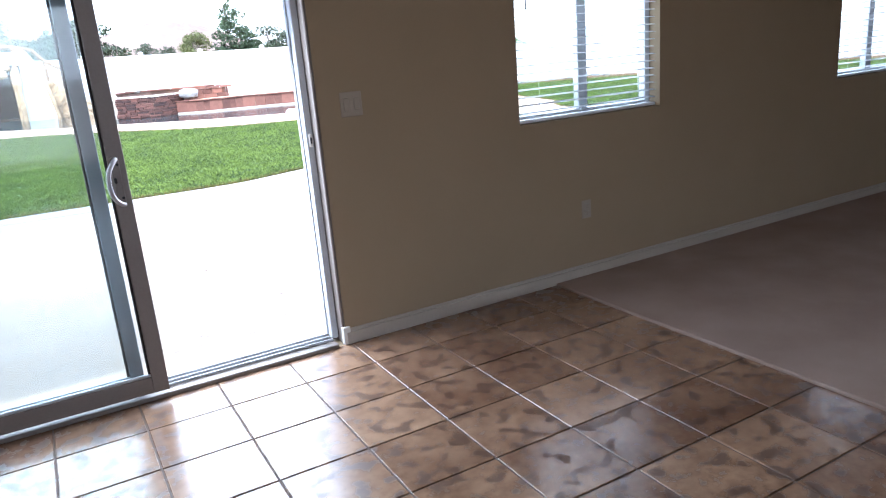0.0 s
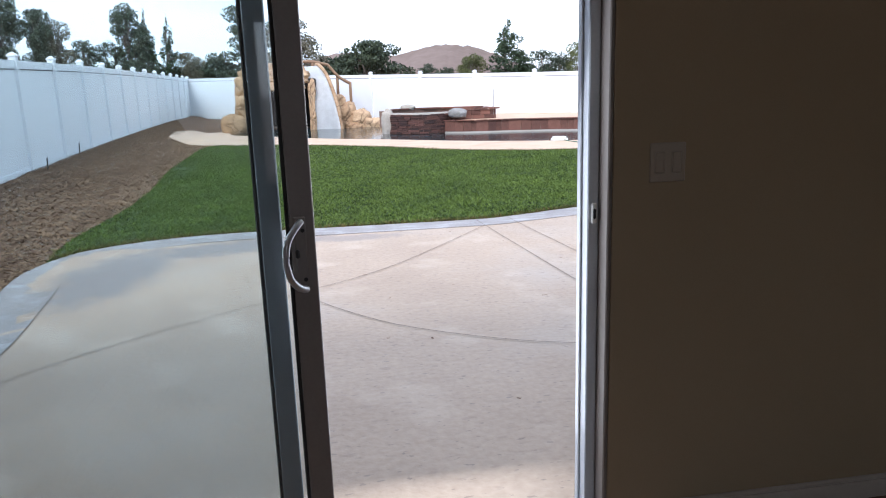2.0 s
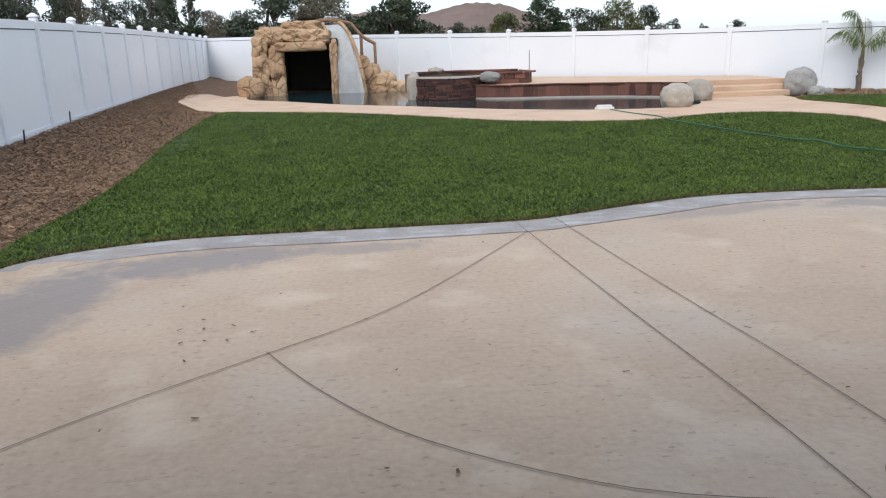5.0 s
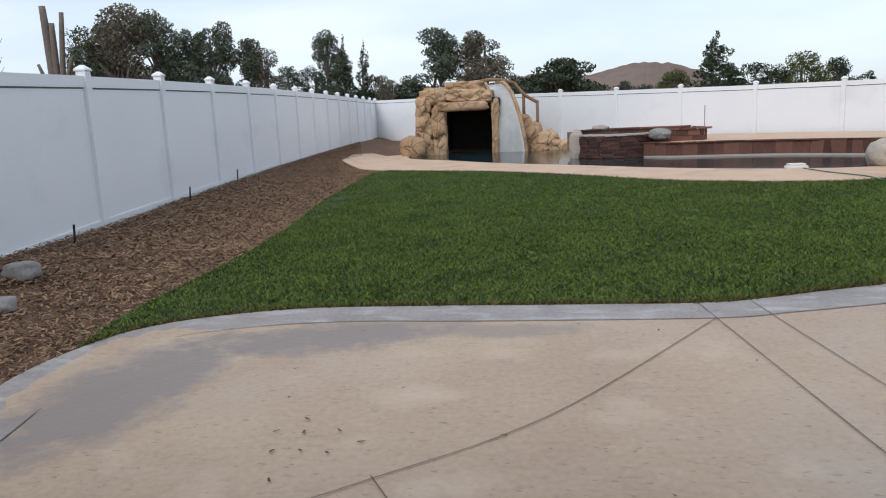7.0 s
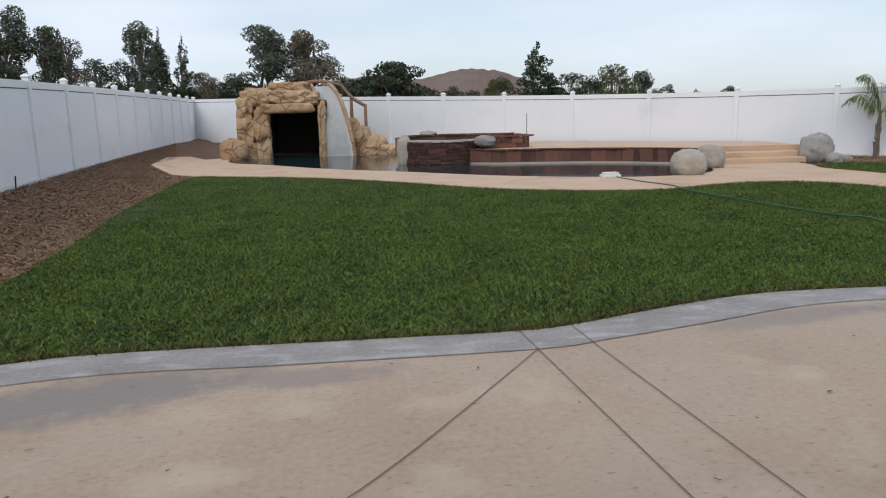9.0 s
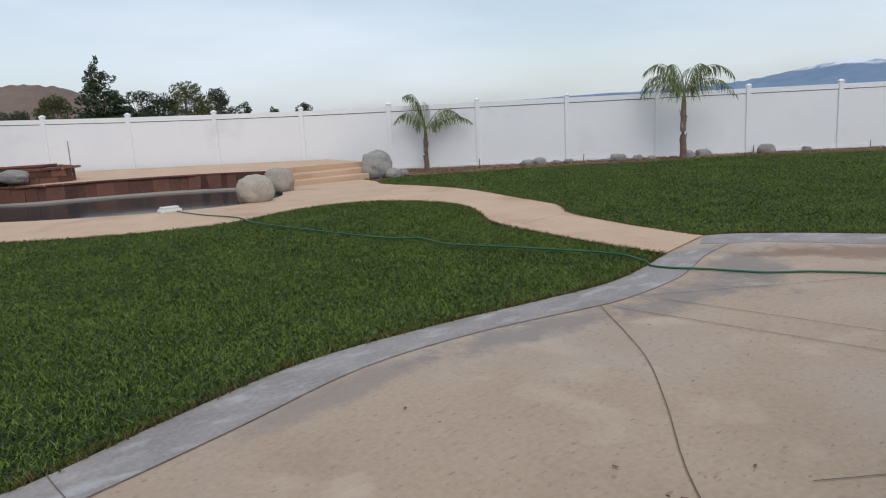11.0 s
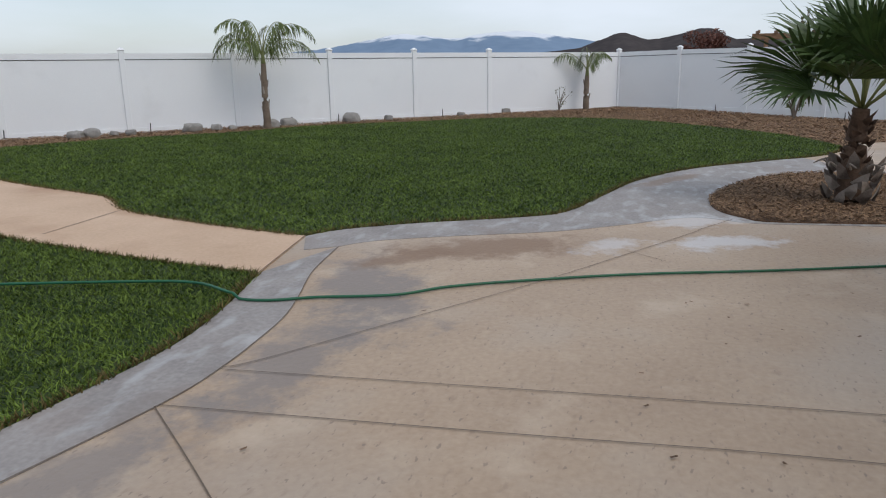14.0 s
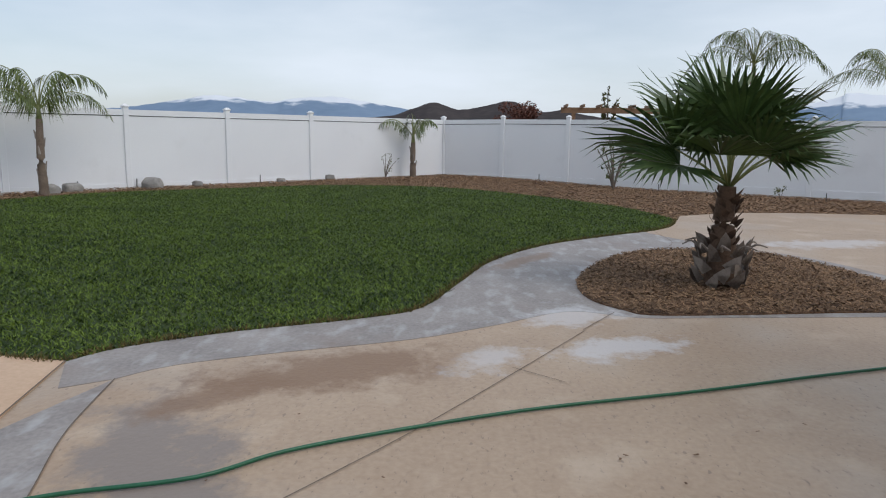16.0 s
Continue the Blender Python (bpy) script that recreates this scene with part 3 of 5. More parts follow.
def dpart(name, dims, material, parent=door, label="", bevel=0.004):
    ob = boxed(name, dims, material, None, label, bevel)
    ob.parent = parent
    ob.matrix_parent_inverse = parent.matrix_world.inverted() if parent.parent is None else parent.matrix_parent_inverse
    return ob


dpart("jamb", (1.572, 1.588, 2.318, 2.47, 0.0, 2.05), M_ALU)
dpart("jamb_face", (1.535, 1.572, 2.39, 2.475, 0.02, 2.03), M_FRAMEW, label="pale inner jamb channel")
dpart("jamb_lip", (1.528, 1.535, 2.44, 2.475, 0.02, 2.03), M_FRAMEW)
dpart("jamb", (-0.40, -0.365, 2.327, 2.47, 0.0, 2.05), M_ALU)
dpart("head", (-0.365, 1.572, 2.327, 2.47, 2.0, 2.05), M_ALU)
dpart("sill_track", (-0.365, 1.535, 2.29, 2.47, 0.0, 0.022), M_ALU)
for yy in (2.36, 2.405, 2.45):
    dpart("track_rail", (-0.365, 1.528, yy - 0.004, yy + 0.004, 0.022, 0.036), M_FRAMEW, bevel=0.001)
for nm, x0, x1, y0, y1, wst, m in (("sliding_panel", -0.36, 0.676, 2.287, 2.314, 0.070, M_ALU), ("fixed_panel", -0.365, 0.580, 2.324, 2.352, 0.06, M_OUTST)):
    pn = dpart(nm, (x0, x0 + wst, y0, y1, 0.04, 2.0), m)
    kids = [("stile", (x1 - wst, x1, y0, y1, 0.04, 2.0), m), ("bottom_rail", (x0 + wst, x1 - wst, y0 + 0.002, y1 - 0.002, 0.04, 0.12), m), ("top_rail", (x0 + wst, x1 - wst, y0 + 0.002, y1 - 0.002, 1.92, 2.0), m),
            ("gasket", (x1 - wst - 0.012, x1 - wst, y0 + 0.008, y1 - 0.008, 0.12, 1.92), M_DARK), ("glazing_bead", (x0 + wst, x1 - wst, y0 + 0.006, y1 - 0.006, 0.12, 0.135), M_FRAMEW)]
    for kn, kd, km in kids:
        k = boxed(kn, kd, km, bevel=0.003)
        k.parent = door
        k.matrix_parent_inverse = door.matrix_world.inverted()
    g = boxed("pane", (x0 + wst, x1 - wst, (y0 + y1) / 2 - 0.003, (y0 + y1) / 2 + 0.003, 0.135, 1.92), M_GLASS, bevel=0)
    g.visible_shadow = False
    g.parent = door
    g.matrix_parent_inverse = door.matrix_world.inverted()
h1 = dpart("handle_plate", (0.618, 0.652, 2.279, 2.287, 0.93, 1.155), M_ALU, label="dark bronze handle plate")
hb = tube(bmesh.new(), smooth_line([(0.640, 2.280, 1.14), (0.624, 2.260, 1.125), (0.601, 2.237, 1.09), (0.593, 2.233, 1.04), (0.601, 2.237, 0.985), (0.624, 2.260, 0.95), (0.643, 2.280, 0.94)], 5), 0.0105, 0.0105, 10)
hp = part("handle_grip", hb, M_CHROME, door, "curved metal pull handle", True)
hp.matrix_parent_inverse = door.matrix_world.inverted()
for zz in (0.97, 1.115):
    hb = bmesh.new()
    bmesh.ops.create_cone(hb, segments=12, radius1=0.006, radius2=0.006, depth=0.006, cap_ends=True, matrix=pose(0.642, 2.277, zz, 90))
    sc = part("screw", hb, M_DARK, door)
    sc.matrix_parent_inverse = door.matrix_world.inverted()
dpart("thumb_latch", (0.618, 0.630, 2.265, 2.281, 1.035, 1.06), M_DARK)
dpart("strike", (1.545, 1.563, 2.379, 2.39, 1.06, 1.127), M_TRIM, label="white latch strike")
dpart("strike_slot", (1.550, 1.558, 2.376, 2.38, 1.075, 1.11), M_DARK)

# ---- windows with blinds ----
slat_me = None
for wi, (x0, x1, z0, z1) in enumerate(HOLES[1:]):
    win = tagged(empty("window_%d" % (wi + 1), ((x0 + x1) / 2, 2.375, z0)), "white sliding window with open slatted blinds", "window", kind="structure")

    def wp(name, dims, m, bevel=0.003):
        ob = boxed(name, dims, m, None, "", bevel)
        ob.parent, ob.matrix_parent_inverse = win, win.matrix_world.inverted()
        return ob
    mid = x0 + 0.50 * (x1 - x0)
    for nm, dims in (("window_frame", (x0, x0 + 0.04, 2.405, 2.465, z0, z1)), ("window_frame", (x1 - 0.04, x1, 2.405, 2.465, z0, z1)), ("window_sill", (x0 + 0.04, x1 - 0.04, 2.405, 2.465, z0, z0 + 0.04)),
                     ("window_frame", (x0 + 0.04, x1 - 0.04, 2.405, 2.465, z1 - 0.04, z1)), ("meeting_stile", (mid - 0.035, mid + 0.035, 2.41, 2.46, z0 + 0.04, z1 - 0.04))):
        wp(nm, dims, M_FRAMEW)
    g = wp("pane", (x0 + 0.04, x1 - 0.04, 2.431, 2.435, z0 + 0.04, z1 - 0.04), M_GLASS, 0)
    g.visible_shadow = False
    bl = tagged(empty("window_blind", ((x0 + x1) / 2, 2.365, z0)), "white slatted blind hanging open in the window", "blind", "window blinds")

    def bp(name, dims, m, bevel=0.002):
        ob = boxed(name, dims, m, None, "", bevel)
        ob.parent, ob.matrix_parent_inverse = bl, bl.matrix_world.inverted()
        return ob
    bp("head_rail", (x0 + 0.01, x1 - 0.01, 2.34, 2.39, z1 - 0.05, z1), M_BLIND)
    bp("bottom_rail", (x0 + 0.012, x1 - 0.012, 2.342, 2.388, z0 + 0.006, z0 + 0.024), M_BLIND)
    if slat_me is None:
        bm = bmesh.new()
        hw = (x1 - x0) / 2 - 0.012
        rows = []
        for k in range(5):
            u = (k - 2) / 2
            rows.append([bm.verts.new((s * hw, u * 0.024, 0.003 * (1 - u * u) + dz)) for s in (-1, 1) for dz in (0.0,)])
        for a, b in zip(rows, rows[1:]):
            bm.faces.new((a[0], a[1], b[1], b[0]))
        bmesh.ops.solidify(bm, geom=bm.faces[:], thickness=0.0022)
        slat_me = bpy.data.meshes.new("slat")
        bm.to_mesh(slat_me)
        bm.free()
        slat_me.materials.append(M_BLIND)
    z = z0 + 0.06
    while z < z1 - 0.06:
        s = new("slat", slat_me)
        s.parent = bl
        s.location = (0, 0, z - z0)
        s.rotation_euler = (radians(random.uniform(6, 9)), 0, 0)
        z += 0.045
    for fx in (0.15, 0.85):
        cxx = x0 + fx * (x1 - x0)
        ob = part("ladder_cord", tube(bmesh.new(), [(cxx, 2.341, z0 + 0.02), (cxx, 2.341, z1 - 0.04)], 0.0012, sides=5), M_BLIND)
        ob.parent, ob.matrix_parent_inverse = bl, bl.matrix_world.inverted()
    ob = part("wand", tube(bmesh.new(), [(x0 + 0.09, 2.33, z1 - 0.6), (x0 + 0.09, 2.335, z1 - 0.04)], 0.004, sides=6), M_DARK)
    ob.parent, ob.matrix_parent_inverse = bl, bl.matrix_world.inverted()
for nm, cx, cz, w, h, lab in (("light_switch", 1.762, 1.253, 0.118, 0.122, "ivory double light switch plate on the tan wall"), ("wall_outlet", 3.266, 0.445, 0.075, 0.115, "ivory electric outlet plate low on the wall")):
    sw = tagged(boxed(nm, (cx - w / 2, cx + w / 2, WY0 - 0.006, WY0, cz - h / 2, cz + h / 2), M_PLASTIC, bevel=0.003), lab, "switch" if "switch" in nm else "outlet")
    for k in ((-0.028, 0.028) if "switch" in nm else (0.0,)):
        if "switch" in nm:
            boxed("rocker", (cx + k - 0.016, cx + k + 0.016, WY0 - 0.011, WY0 - 0.006, cz - 0.033, cz + 0.033), M_PLASTIC, sw)
        else:
            for dz in (-0.022, 0.022):
                boxed("socket", (cx - 0.016, cx + 0.016, WY0 - 0.009, WY0 - 0.006, cz + dz - 0.014, cz + dz + 0.014), M_PLASTIC, sw)

# ---- lamps added at the openings: sky-light boost, and unseen fill from the south ----
for nm, at, sx, sy, rz, e in (("door_skylight", (1.10, 2.555, 1.05), 0.8, 1.9, 0, 6), ("pane_skylight", (0.12, 2.555, 1.05), 0.8, 1.8, 0, 6), ("window_skylight", (3.35, 2.555, 1.64), 1.05, 1.1, 0, 2.5), ("window_skylight", (6.36, 2.555, 1.64), 1.05, 1.1, 0, 2.5),
                              ("window_skylight", (1.2, -5.56, 1.4), 2.6, 2.0, 180, 3)):
    ld = bpy.data.lights.new(nm, "AREA")
    ld.shape, ld.size, ld.size_y, ld.energy, ld.color = "RECTANGLE", sx, sy, e, (0.93, 0.97, 1.0)
    ob = new(nm, ld)
    ob.matrix_world = look(at, (at[0], at[1] + (-1 if rz == 0 else 1), at[2] - 0.25))

# ---- rocks ----
M_FAUX = blotch(mat("faux_rock", (0.34, 0.20, 0.105), (0.60, 0.42, 0.255), 0.85, 2.2, 18, 0.7, spread=0.4, rnd=0.25, dist=0.03), (0.20, 0.11, 0.06), 3.0, 0.55, 0.72, 0.6)


def cracks(m, scale, width, colour, amount):
    """Carved crack lines over a rock material, dark and recessed."""
    n, l = m.node_tree.nodes, m.node_tree.links
    b = n["Principled BSDF"]
    old, bump = b.inputs["Base Color"].links[0].from_socket, b.inputs["Normal"].links[0].from_node
    tc, no, ad, vo, rp, mx, b2 = (n.new("ShaderNode" + k) for k in ("TexCoord", "TexNoise", "VectorMath", "TexVoronoi", "MapRange", "Mix", "Bump"))
    no.inputs["Scale"].default_value = 2.5
    ad.operation = "MULTIPLY_ADD"
    ad.inputs[1].default_value = (0.35, 0.35, 0.35)
    vo.feature = "DISTANCE_TO_EDGE"
    vo.inputs["Scale"].default_value = scale
    rp.inputs["From Max"].default_value, rp.inputs["To Min"].default_value, rp.inputs["To Max"].default_value = width, amount, 0.0
    mx.data_type = "RGBA"
    mx.inputs["B"].default_value = (*colour, 1)
    b2.inputs["Strength"].default_value, b2.inputs["Distance"].default_value, b2.invert = 0.8, 0.05, True
    l.new(tc.outputs["Object"], no.inputs["Vector"])
    l.new(no.outputs["Color"], ad.inputs[0])
    l.new(tc.outputs["Object"], ad.inputs[2])
    l.new(ad.outputs[0], vo.inputs["Vector"])
    l.new(vo.outputs["Distance"], rp.inputs["Value"])
    l.new(rp.outputs["Result"], mx.inputs["Factor"])
    l.new(old, mx.inputs["A"])
    l.new(mx.outputs["Result"], b.inputs["Base Color"])
    l.new(rp.outputs["Result"], b2.inputs["Height"])
    l.new(bump.outputs["Normal"], b2.inputs["Normal"])
    l.new(b2.outputs["Normal"], b.inputs["Normal"])


cracks(M_FAUX, 1.5, 0.035, (0.10, 0.055, 0.032), 0.6)
M_BOULDER = blotch(mat("granite_boulder", (0.32, 0.28, 0.23), (0.52, 0.46, 0.39), 0.9, 3, 30, 0.6, spread=0.4, rnd=0.2, dist=0.02), (0.20, 0.18, 0.16), 4, 0.58, 0.75, 0.5)
M_GREYROCK = blotch(mat("grey_rock", (0.20, 0.19, 0.18), (0.38, 0.36, 0.33), 0.9, 3, 30, 0.6, spread=0.4, rnd=0.25, dist=0.02), (0.13, 0.13, 0.12), 5, 0.55, 0.72, 0.6)
# near-black colour paints in the shade of the cave's interior
M_CAVE = mat("shade_dark_cave_rock", (0.018, 0.013, 0.010), (0.045, 0.032, 0.024), 0.7, 3, 20, 0.5)


def rock_bm(size, seed, square=0.5, rough=0.16, sub=3, bm=None):
    bm = bm or bmesh.new()
    vs = bmesh.ops.create_icosphere(bm, subdivisions=sub, radius=1.0)["verts"]
    for v in vs:
        p = v.co.normalized()
        m = max(abs(p.x), abs(p.y), abs(p.z))
        q = p * (1 - square + square / m * 0.8)
        n1 = noise.noise(p * 1.3 + Vector((seed * 3.7, seed, 0)))
        n2 = noise.noise(p * 3.4 + Vector((0, seed * 2.1, seed)))
        n3 = abs(noise.noise(p * 2.3 + Vector((seed, 5.0, seed * 1.3))))
        q *= 1 + rough * n1 + rough * 0.45 * n2 - rough * 0.7 * max(0.0, 0.12 - n3) * 5
        v.co = Vector((q.x * size[0] / 2, q.y * size[1] / 2, q.z * size[2] / 2))
    return bm


def rock(name, at, size, seed, material, parent=None, rz=0.0, square=0.5, sub=3, rough=0.16, label=""):
    ob = part(name, rock_bm(size, seed, square, rough, sub), material, parent, label, True)
    ob.matrix_basis = pose(*at, 0, 0, rz)
    return ob


cave = tagged(empty("rock_grotto", (-0.9, 31.25, -0.25), size=1.177), "tan artificial rock grotto with a dark cave over the pool", "grotto")
# cave shell, its inner shade put into the dark rock colour
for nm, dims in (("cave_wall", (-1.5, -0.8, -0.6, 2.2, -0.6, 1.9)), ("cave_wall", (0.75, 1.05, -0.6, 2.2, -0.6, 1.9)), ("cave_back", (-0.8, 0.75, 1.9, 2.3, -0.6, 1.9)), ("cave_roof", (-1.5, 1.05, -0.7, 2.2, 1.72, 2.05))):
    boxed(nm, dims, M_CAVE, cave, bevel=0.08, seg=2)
for i, (x, y, z, sx, sy, sz) in enumerate(((-1.45, -0.75, 0.35, 0.75, 0.8, 1.0), (-0.9, -0.8, 0.5, 0.42, 0.6, 1.3), (-1.4, -0.75, 1.05, 0.5, 0.8, 0.95), (-0.92, -0.82, 1.35, 0.46, 0.6, 1.0), (-1.4, -0.7, 1.75, 0.5, 0.8, 0.75),
                                           (-1.25, -0.6, 2.1, 0.6, 0.8, 0.5), (-1.0, -0.7, 2.1, 0.7, 0.7, 0.45), (-0.3, -0.6, 2.15, 0.95, 0.8, 0.4), (0.4, -0.6, 2.1, 0.8, 0.7, 0.42), (-0.1, -0.1, 2.4, 1.2, 0.8, 0.4), (-1.45, -0.3, 1.3, 0.5, 1.0, 1.6),
                                           (0.88, -0.7, 0.6, 0.22, 0.7, 1.5), (0.88, -0.65, 1.5, 0.24, 0.7, 1.0), (-0.8, 0.3, 2.2, 1.2, 1.2, 0.5), (-1.5, 0.6, 0.9, 0.6, 1.5, 2.2))):
    rock("rock", (x, y, z), (sx * 1.25, sy * 1.2, sz * 1.18), i + 1, M_FAUX, cave, square=0.75, rough=0.3, sub=4)
rock("lintel", (-0.15, -0.95, 1.80), (1.95, 0.55, 0.36), 31, M_FAUX, cave, square=0.8, rough=0.1, label="flat overhanging rock lintel")
rock("rock", (-1.75, -1.3, 0.5), (0.95, 0.9, 0.95), 40, M_FAUX, cave, square=0.35)
rock("ledge", (-1.45, -1.3, 0.06), (0.9, 0.6, 0.25), 41, M_FAUX, cave, square=0.5)
for i, (x, y, z, sx, sy, sz) in enumerate(((2.0, -0.3, 0.55, 0.85, 0.9, 1.35), (2.55, -0.4, 0.45, 0.75, 0.8, 1.0), (2.95, -0.6, 0.3, 0.7, 0.7, 0.75), (3.35, -0.9, 0.22, 0.55, 0.6, 0.55), (2.3, -0.7, 0.2, 0.8, 0.5, 0.6), (1.75, 0.2, 0.9, 0.8, 0.8, 1.2))):
    rock("rock", (x, y, z), (sx, sy, sz), 50 + i, M_FAUX, cave, square=0.6, rough=0.32, sub=4)
M_WATERFALL = mat("falling_water_sheet", (0.62, 0.62, 0.60), (0.86, 0.87, 0.87), 0.35, 5, 40, 0.5, dist=0.02)
M_SLIDE = mat("pale_slide", (0.50, 0.46, 0.40), (0.62, 0.58, 0.52), 0.5, 3, 40, 0.2)
M_LOG = mat("log_rail", (0.16, 0.09, 0.05), (0.32, 0.20, 0.12), 0.85, 5, 40, 0.5)
slide = tagged(empty("water_slide", (0.40, 31.25, -0.25), size=1.177), "pale curved pool slide with water running down beside the grotto", "slide")
line = smooth_line([(-0.3, 0.5, 2.42), (-0.22, 0.0, 2.38), (-0.04, -0.45, 2.05), (0.10, -0.75, 1.5), (0.2, -0.95, 0.85), (0.25, -1.05, 0.02)], 6)
for nm, w0, w1, dep, m, lift in (("chute", 0.26, 0.54, 0.10, M_SLIDE, 0.0), ("water_sheet", 0.23, 0.53, 0.02, M_WATERFALL, 0.06)):
    bm = bmesh.new()
    prev = None
    for i, p in enumerate(line):
        t = i / (len(line) - 1)
        w = w0 + (w1 - w0) * t
        q = line[min(i + 1, len(line) - 1)] if i + 1 < len(line) else p
        row = []
        for k in range(9):
            u = (k - 4) / 4
            row.append(bm.verts.new((p[0] + u * w * 0.9, p[1] - u * w * 0.2 - lift * t, p[2] + lift * (1 - t) + dep * u * u + (0.02 * noise.noise((u * 6, i * 0.7, 3)) if lift else 0))))
        if prev:
            for k in range(8):
                bm.faces.new((prev[k], prev[k + 1], row[k + 1], row[k]))
        prev = row
    bmesh.ops.solidify(bm, geom=bm.faces[:], thickness=0.05)
    part(nm, bm, m, slide, "sheet of white running water" if lift else "", True)
for sgn, nm in ((-1, "side_rim"), (1, "side_rim")):
    pts = [(p[0] + sgn * (0.28 + 0.27 * i / len(line)) * 0.92, p[1] - sgn * 0.08, p[2] + 0.12) for i, p in enumerate(line)]
    part(nm, tube(bmesh.new(), pts, 0.05, 0.075, 8), M_FAUX, slide, "", True)
rail = tagged(empty("log_rail", (0.87, 31.48, -0.25), size=1.177), "brown log handrail beside the slide", "handrail")
part("rail_bar", tube(bmesh.new(), smooth_line([(-1.4, 0.4, 2.58), (-0.7, 0.4, 2.66), (0.0, 0.5, 2.52)], 4), 0.06, 0.06), M_LOG, rail, "", True)
part("rail_bar", tube(bmesh.new(), smooth_line([(0.0, 0.5, 2.52), (0.35, 0.3, 2.1), (0.75, 0.2, 1.85)], 4), 0.055, 0.055), M_LOG, rail, "", True)
for x, y, z0, z1 in ((0.75, 0.2, 0.6, 1.9), (0.3, 0.35, 1.2, 2.15), (-0.25, 0.5, 1.9, 2.6), (-0.55, 0.4, 1.9, 2.6)):
    part("rail_post", tube(bmesh.new(), [(x, y, z0), (x, y, z1)], 0.055, 0.05), M_LOG, rail, "", True)

# ---- pool ----
M_WATER = bpy.data.materials.new("pool_water")
M_WATER.use_nodes = True
wb = M_WATER.node_tree.nodes["Principled BSDF"]
wb.inputs["Base Color"].default_value, wb.inputs["Roughness"].default_value, wb.inputs["IOR"].default_value = (0.012, 0.03, 0.035, 1), 0.1, 1.33
wno, wbp = M_WATER.node_tree.nodes.new("ShaderNodeTexNoise"), M_WATER.node_tree.nodes.new("ShaderNodeBump")
wno.inputs["Scale"].default_value, wno.inputs["Detail"].default_value = 2.6, 5
wbp.inputs["Strength"].default_value, wbp.inputs["Distance"].default_value = 0.35, 0.05
wb.inputs["Specular IOR Level"].default_value = 0.28
M_WATER.node_tree.links.new(wno.outputs["Fac"], wbp.inputs["Height"])
M_WATER.node_tree.links.new(wbp.outputs["Normal"], wb.inputs["Normal"])
tagged(slab("water", POOL, M_WATER, 0.0, 0.05, flat=0.115), "dark still pool water", "water", kind="structure")
M_COPE = mat("pool_tile_band", (0.40, 0.36, 0.31), (0.52, 0.47, 0.41), 0.6, 4, 30, 0.2)
M_REDSTONE = blotch(mat("red_flagstone", (0.07, 0.028, 0.02), (0.21, 0.09, 0.062), 0.8, 4, 30, 0.4, rnd=0.55, spread=0.6, dist=0.01), (0.26, 0.17, 0.12), 3, 0.58, 0.75, 0.45)
M_LEDGER = mat("dark_ledger_stone", (0.026, 0.012, 0.010), (0.12, 0.05, 0.037), 0.75, 6, 40, 0.4, rnd=0.7, spread=0.7)
M_MORTAR = mat("stone_mortar", (0.17, 0.10, 0.075), (0.25, 0.16, 0.12), 0.95, 8, 60, 0.4)
WALL_LINE = smooth_line([(4.4, 24.05), (5.2, 23.35), (6.3, 23.1), (7.5, 22.75), (8.6, 22.15), (9.5, 21.4), (10.1, 20.75)], 5)


def along(line):
    """Running length at each point of a line."""
    s = [0.0]
    for a, b in zip(line, line[1:]):
        s.append(s[-1] + math.hypot(b[0] - a[0], b[1] - a[1]))
    return s


def place_on(line, lens, d):
    for i in range(len(lens) - 1):
        if d <= lens[i + 1] or i == len(lens) - 2:
            u = (d - lens[i]) / (lens[i + 1] - lens[i])
            a, b = line[i], line[i + 1]
            return a[0] + (b[0] - a[0]) * u, a[1] + (b[1] - a[1]) * u, math.atan2(b[1] - a[1], b[0] - a[0])


def wall_body(name, line, thick, z0, z1, material, parent, bulge=0.0):
    v, f = [], []
    for i, p in enumerate(line):
        q, r = line[max(i - 1, 0)], line[min(i + 1, len(line) - 1)]
        d = Vector((r[0] - q[0], r[1] - q[1])).normalized()
        for off, z in ((0, z0), (thick, z0), (thick, z1), (0, z1)):
            v.append((p[0] - d.y * off, p[1] + d.x * off, z))
    for i in range(len(line) - 1):
        for k in range(4):
            f.append((4 * i + k, 4 * i + 4 + k, 4 * i + 4 + (k + 1) % 4, 4 * i + (k + 1) % 4))
    f += [(0, 1, 2, 3), tuple(4 * (len(line) - 1) + k for k in (3, 2, 1, 0))]
    return raw(name, v, f, material, parent)


def clad(parent, line, z0, z1, courses, wmin, wmax, material, proud=0.03, tilt=0.0, name="stone"):
    """Stones set on the face of a wall, each its own piece."""
    lens = along(line)
    for c in range(courses):
        a, b = z0 + (z1 - z0) * c / courses, z0 + (z1 - z0) * (c + 1) / courses
        d = random.uniform(0, wmin) * (c % 2)
        while d < lens[-1] - 0.03:
            w = min(random.uniform(wmin, wmax), lens[-1] - d)
            x, y, ang = place_on(line, lens, d + w / 2)
            bm = bmesh.new()
            pr = proud * random.uniform(0.5, 1.3)
            box(bm, -w / 2 + 0.006, w / 2 - 0.006, -pr, 0.02, a + 0.004, b - 0.004, 0.006)
            for vv in bm.verts:
                vv.co.x += tilt * random.uniform(-1, 1) * w
                vv.co.z += 0.004 * random.uniform(-1, 1)
            ob = part(name, bm, material, parent)
            ob.matrix_basis = pose(x, y, 0, 0, 0, math.degrees(ang))
            d += w


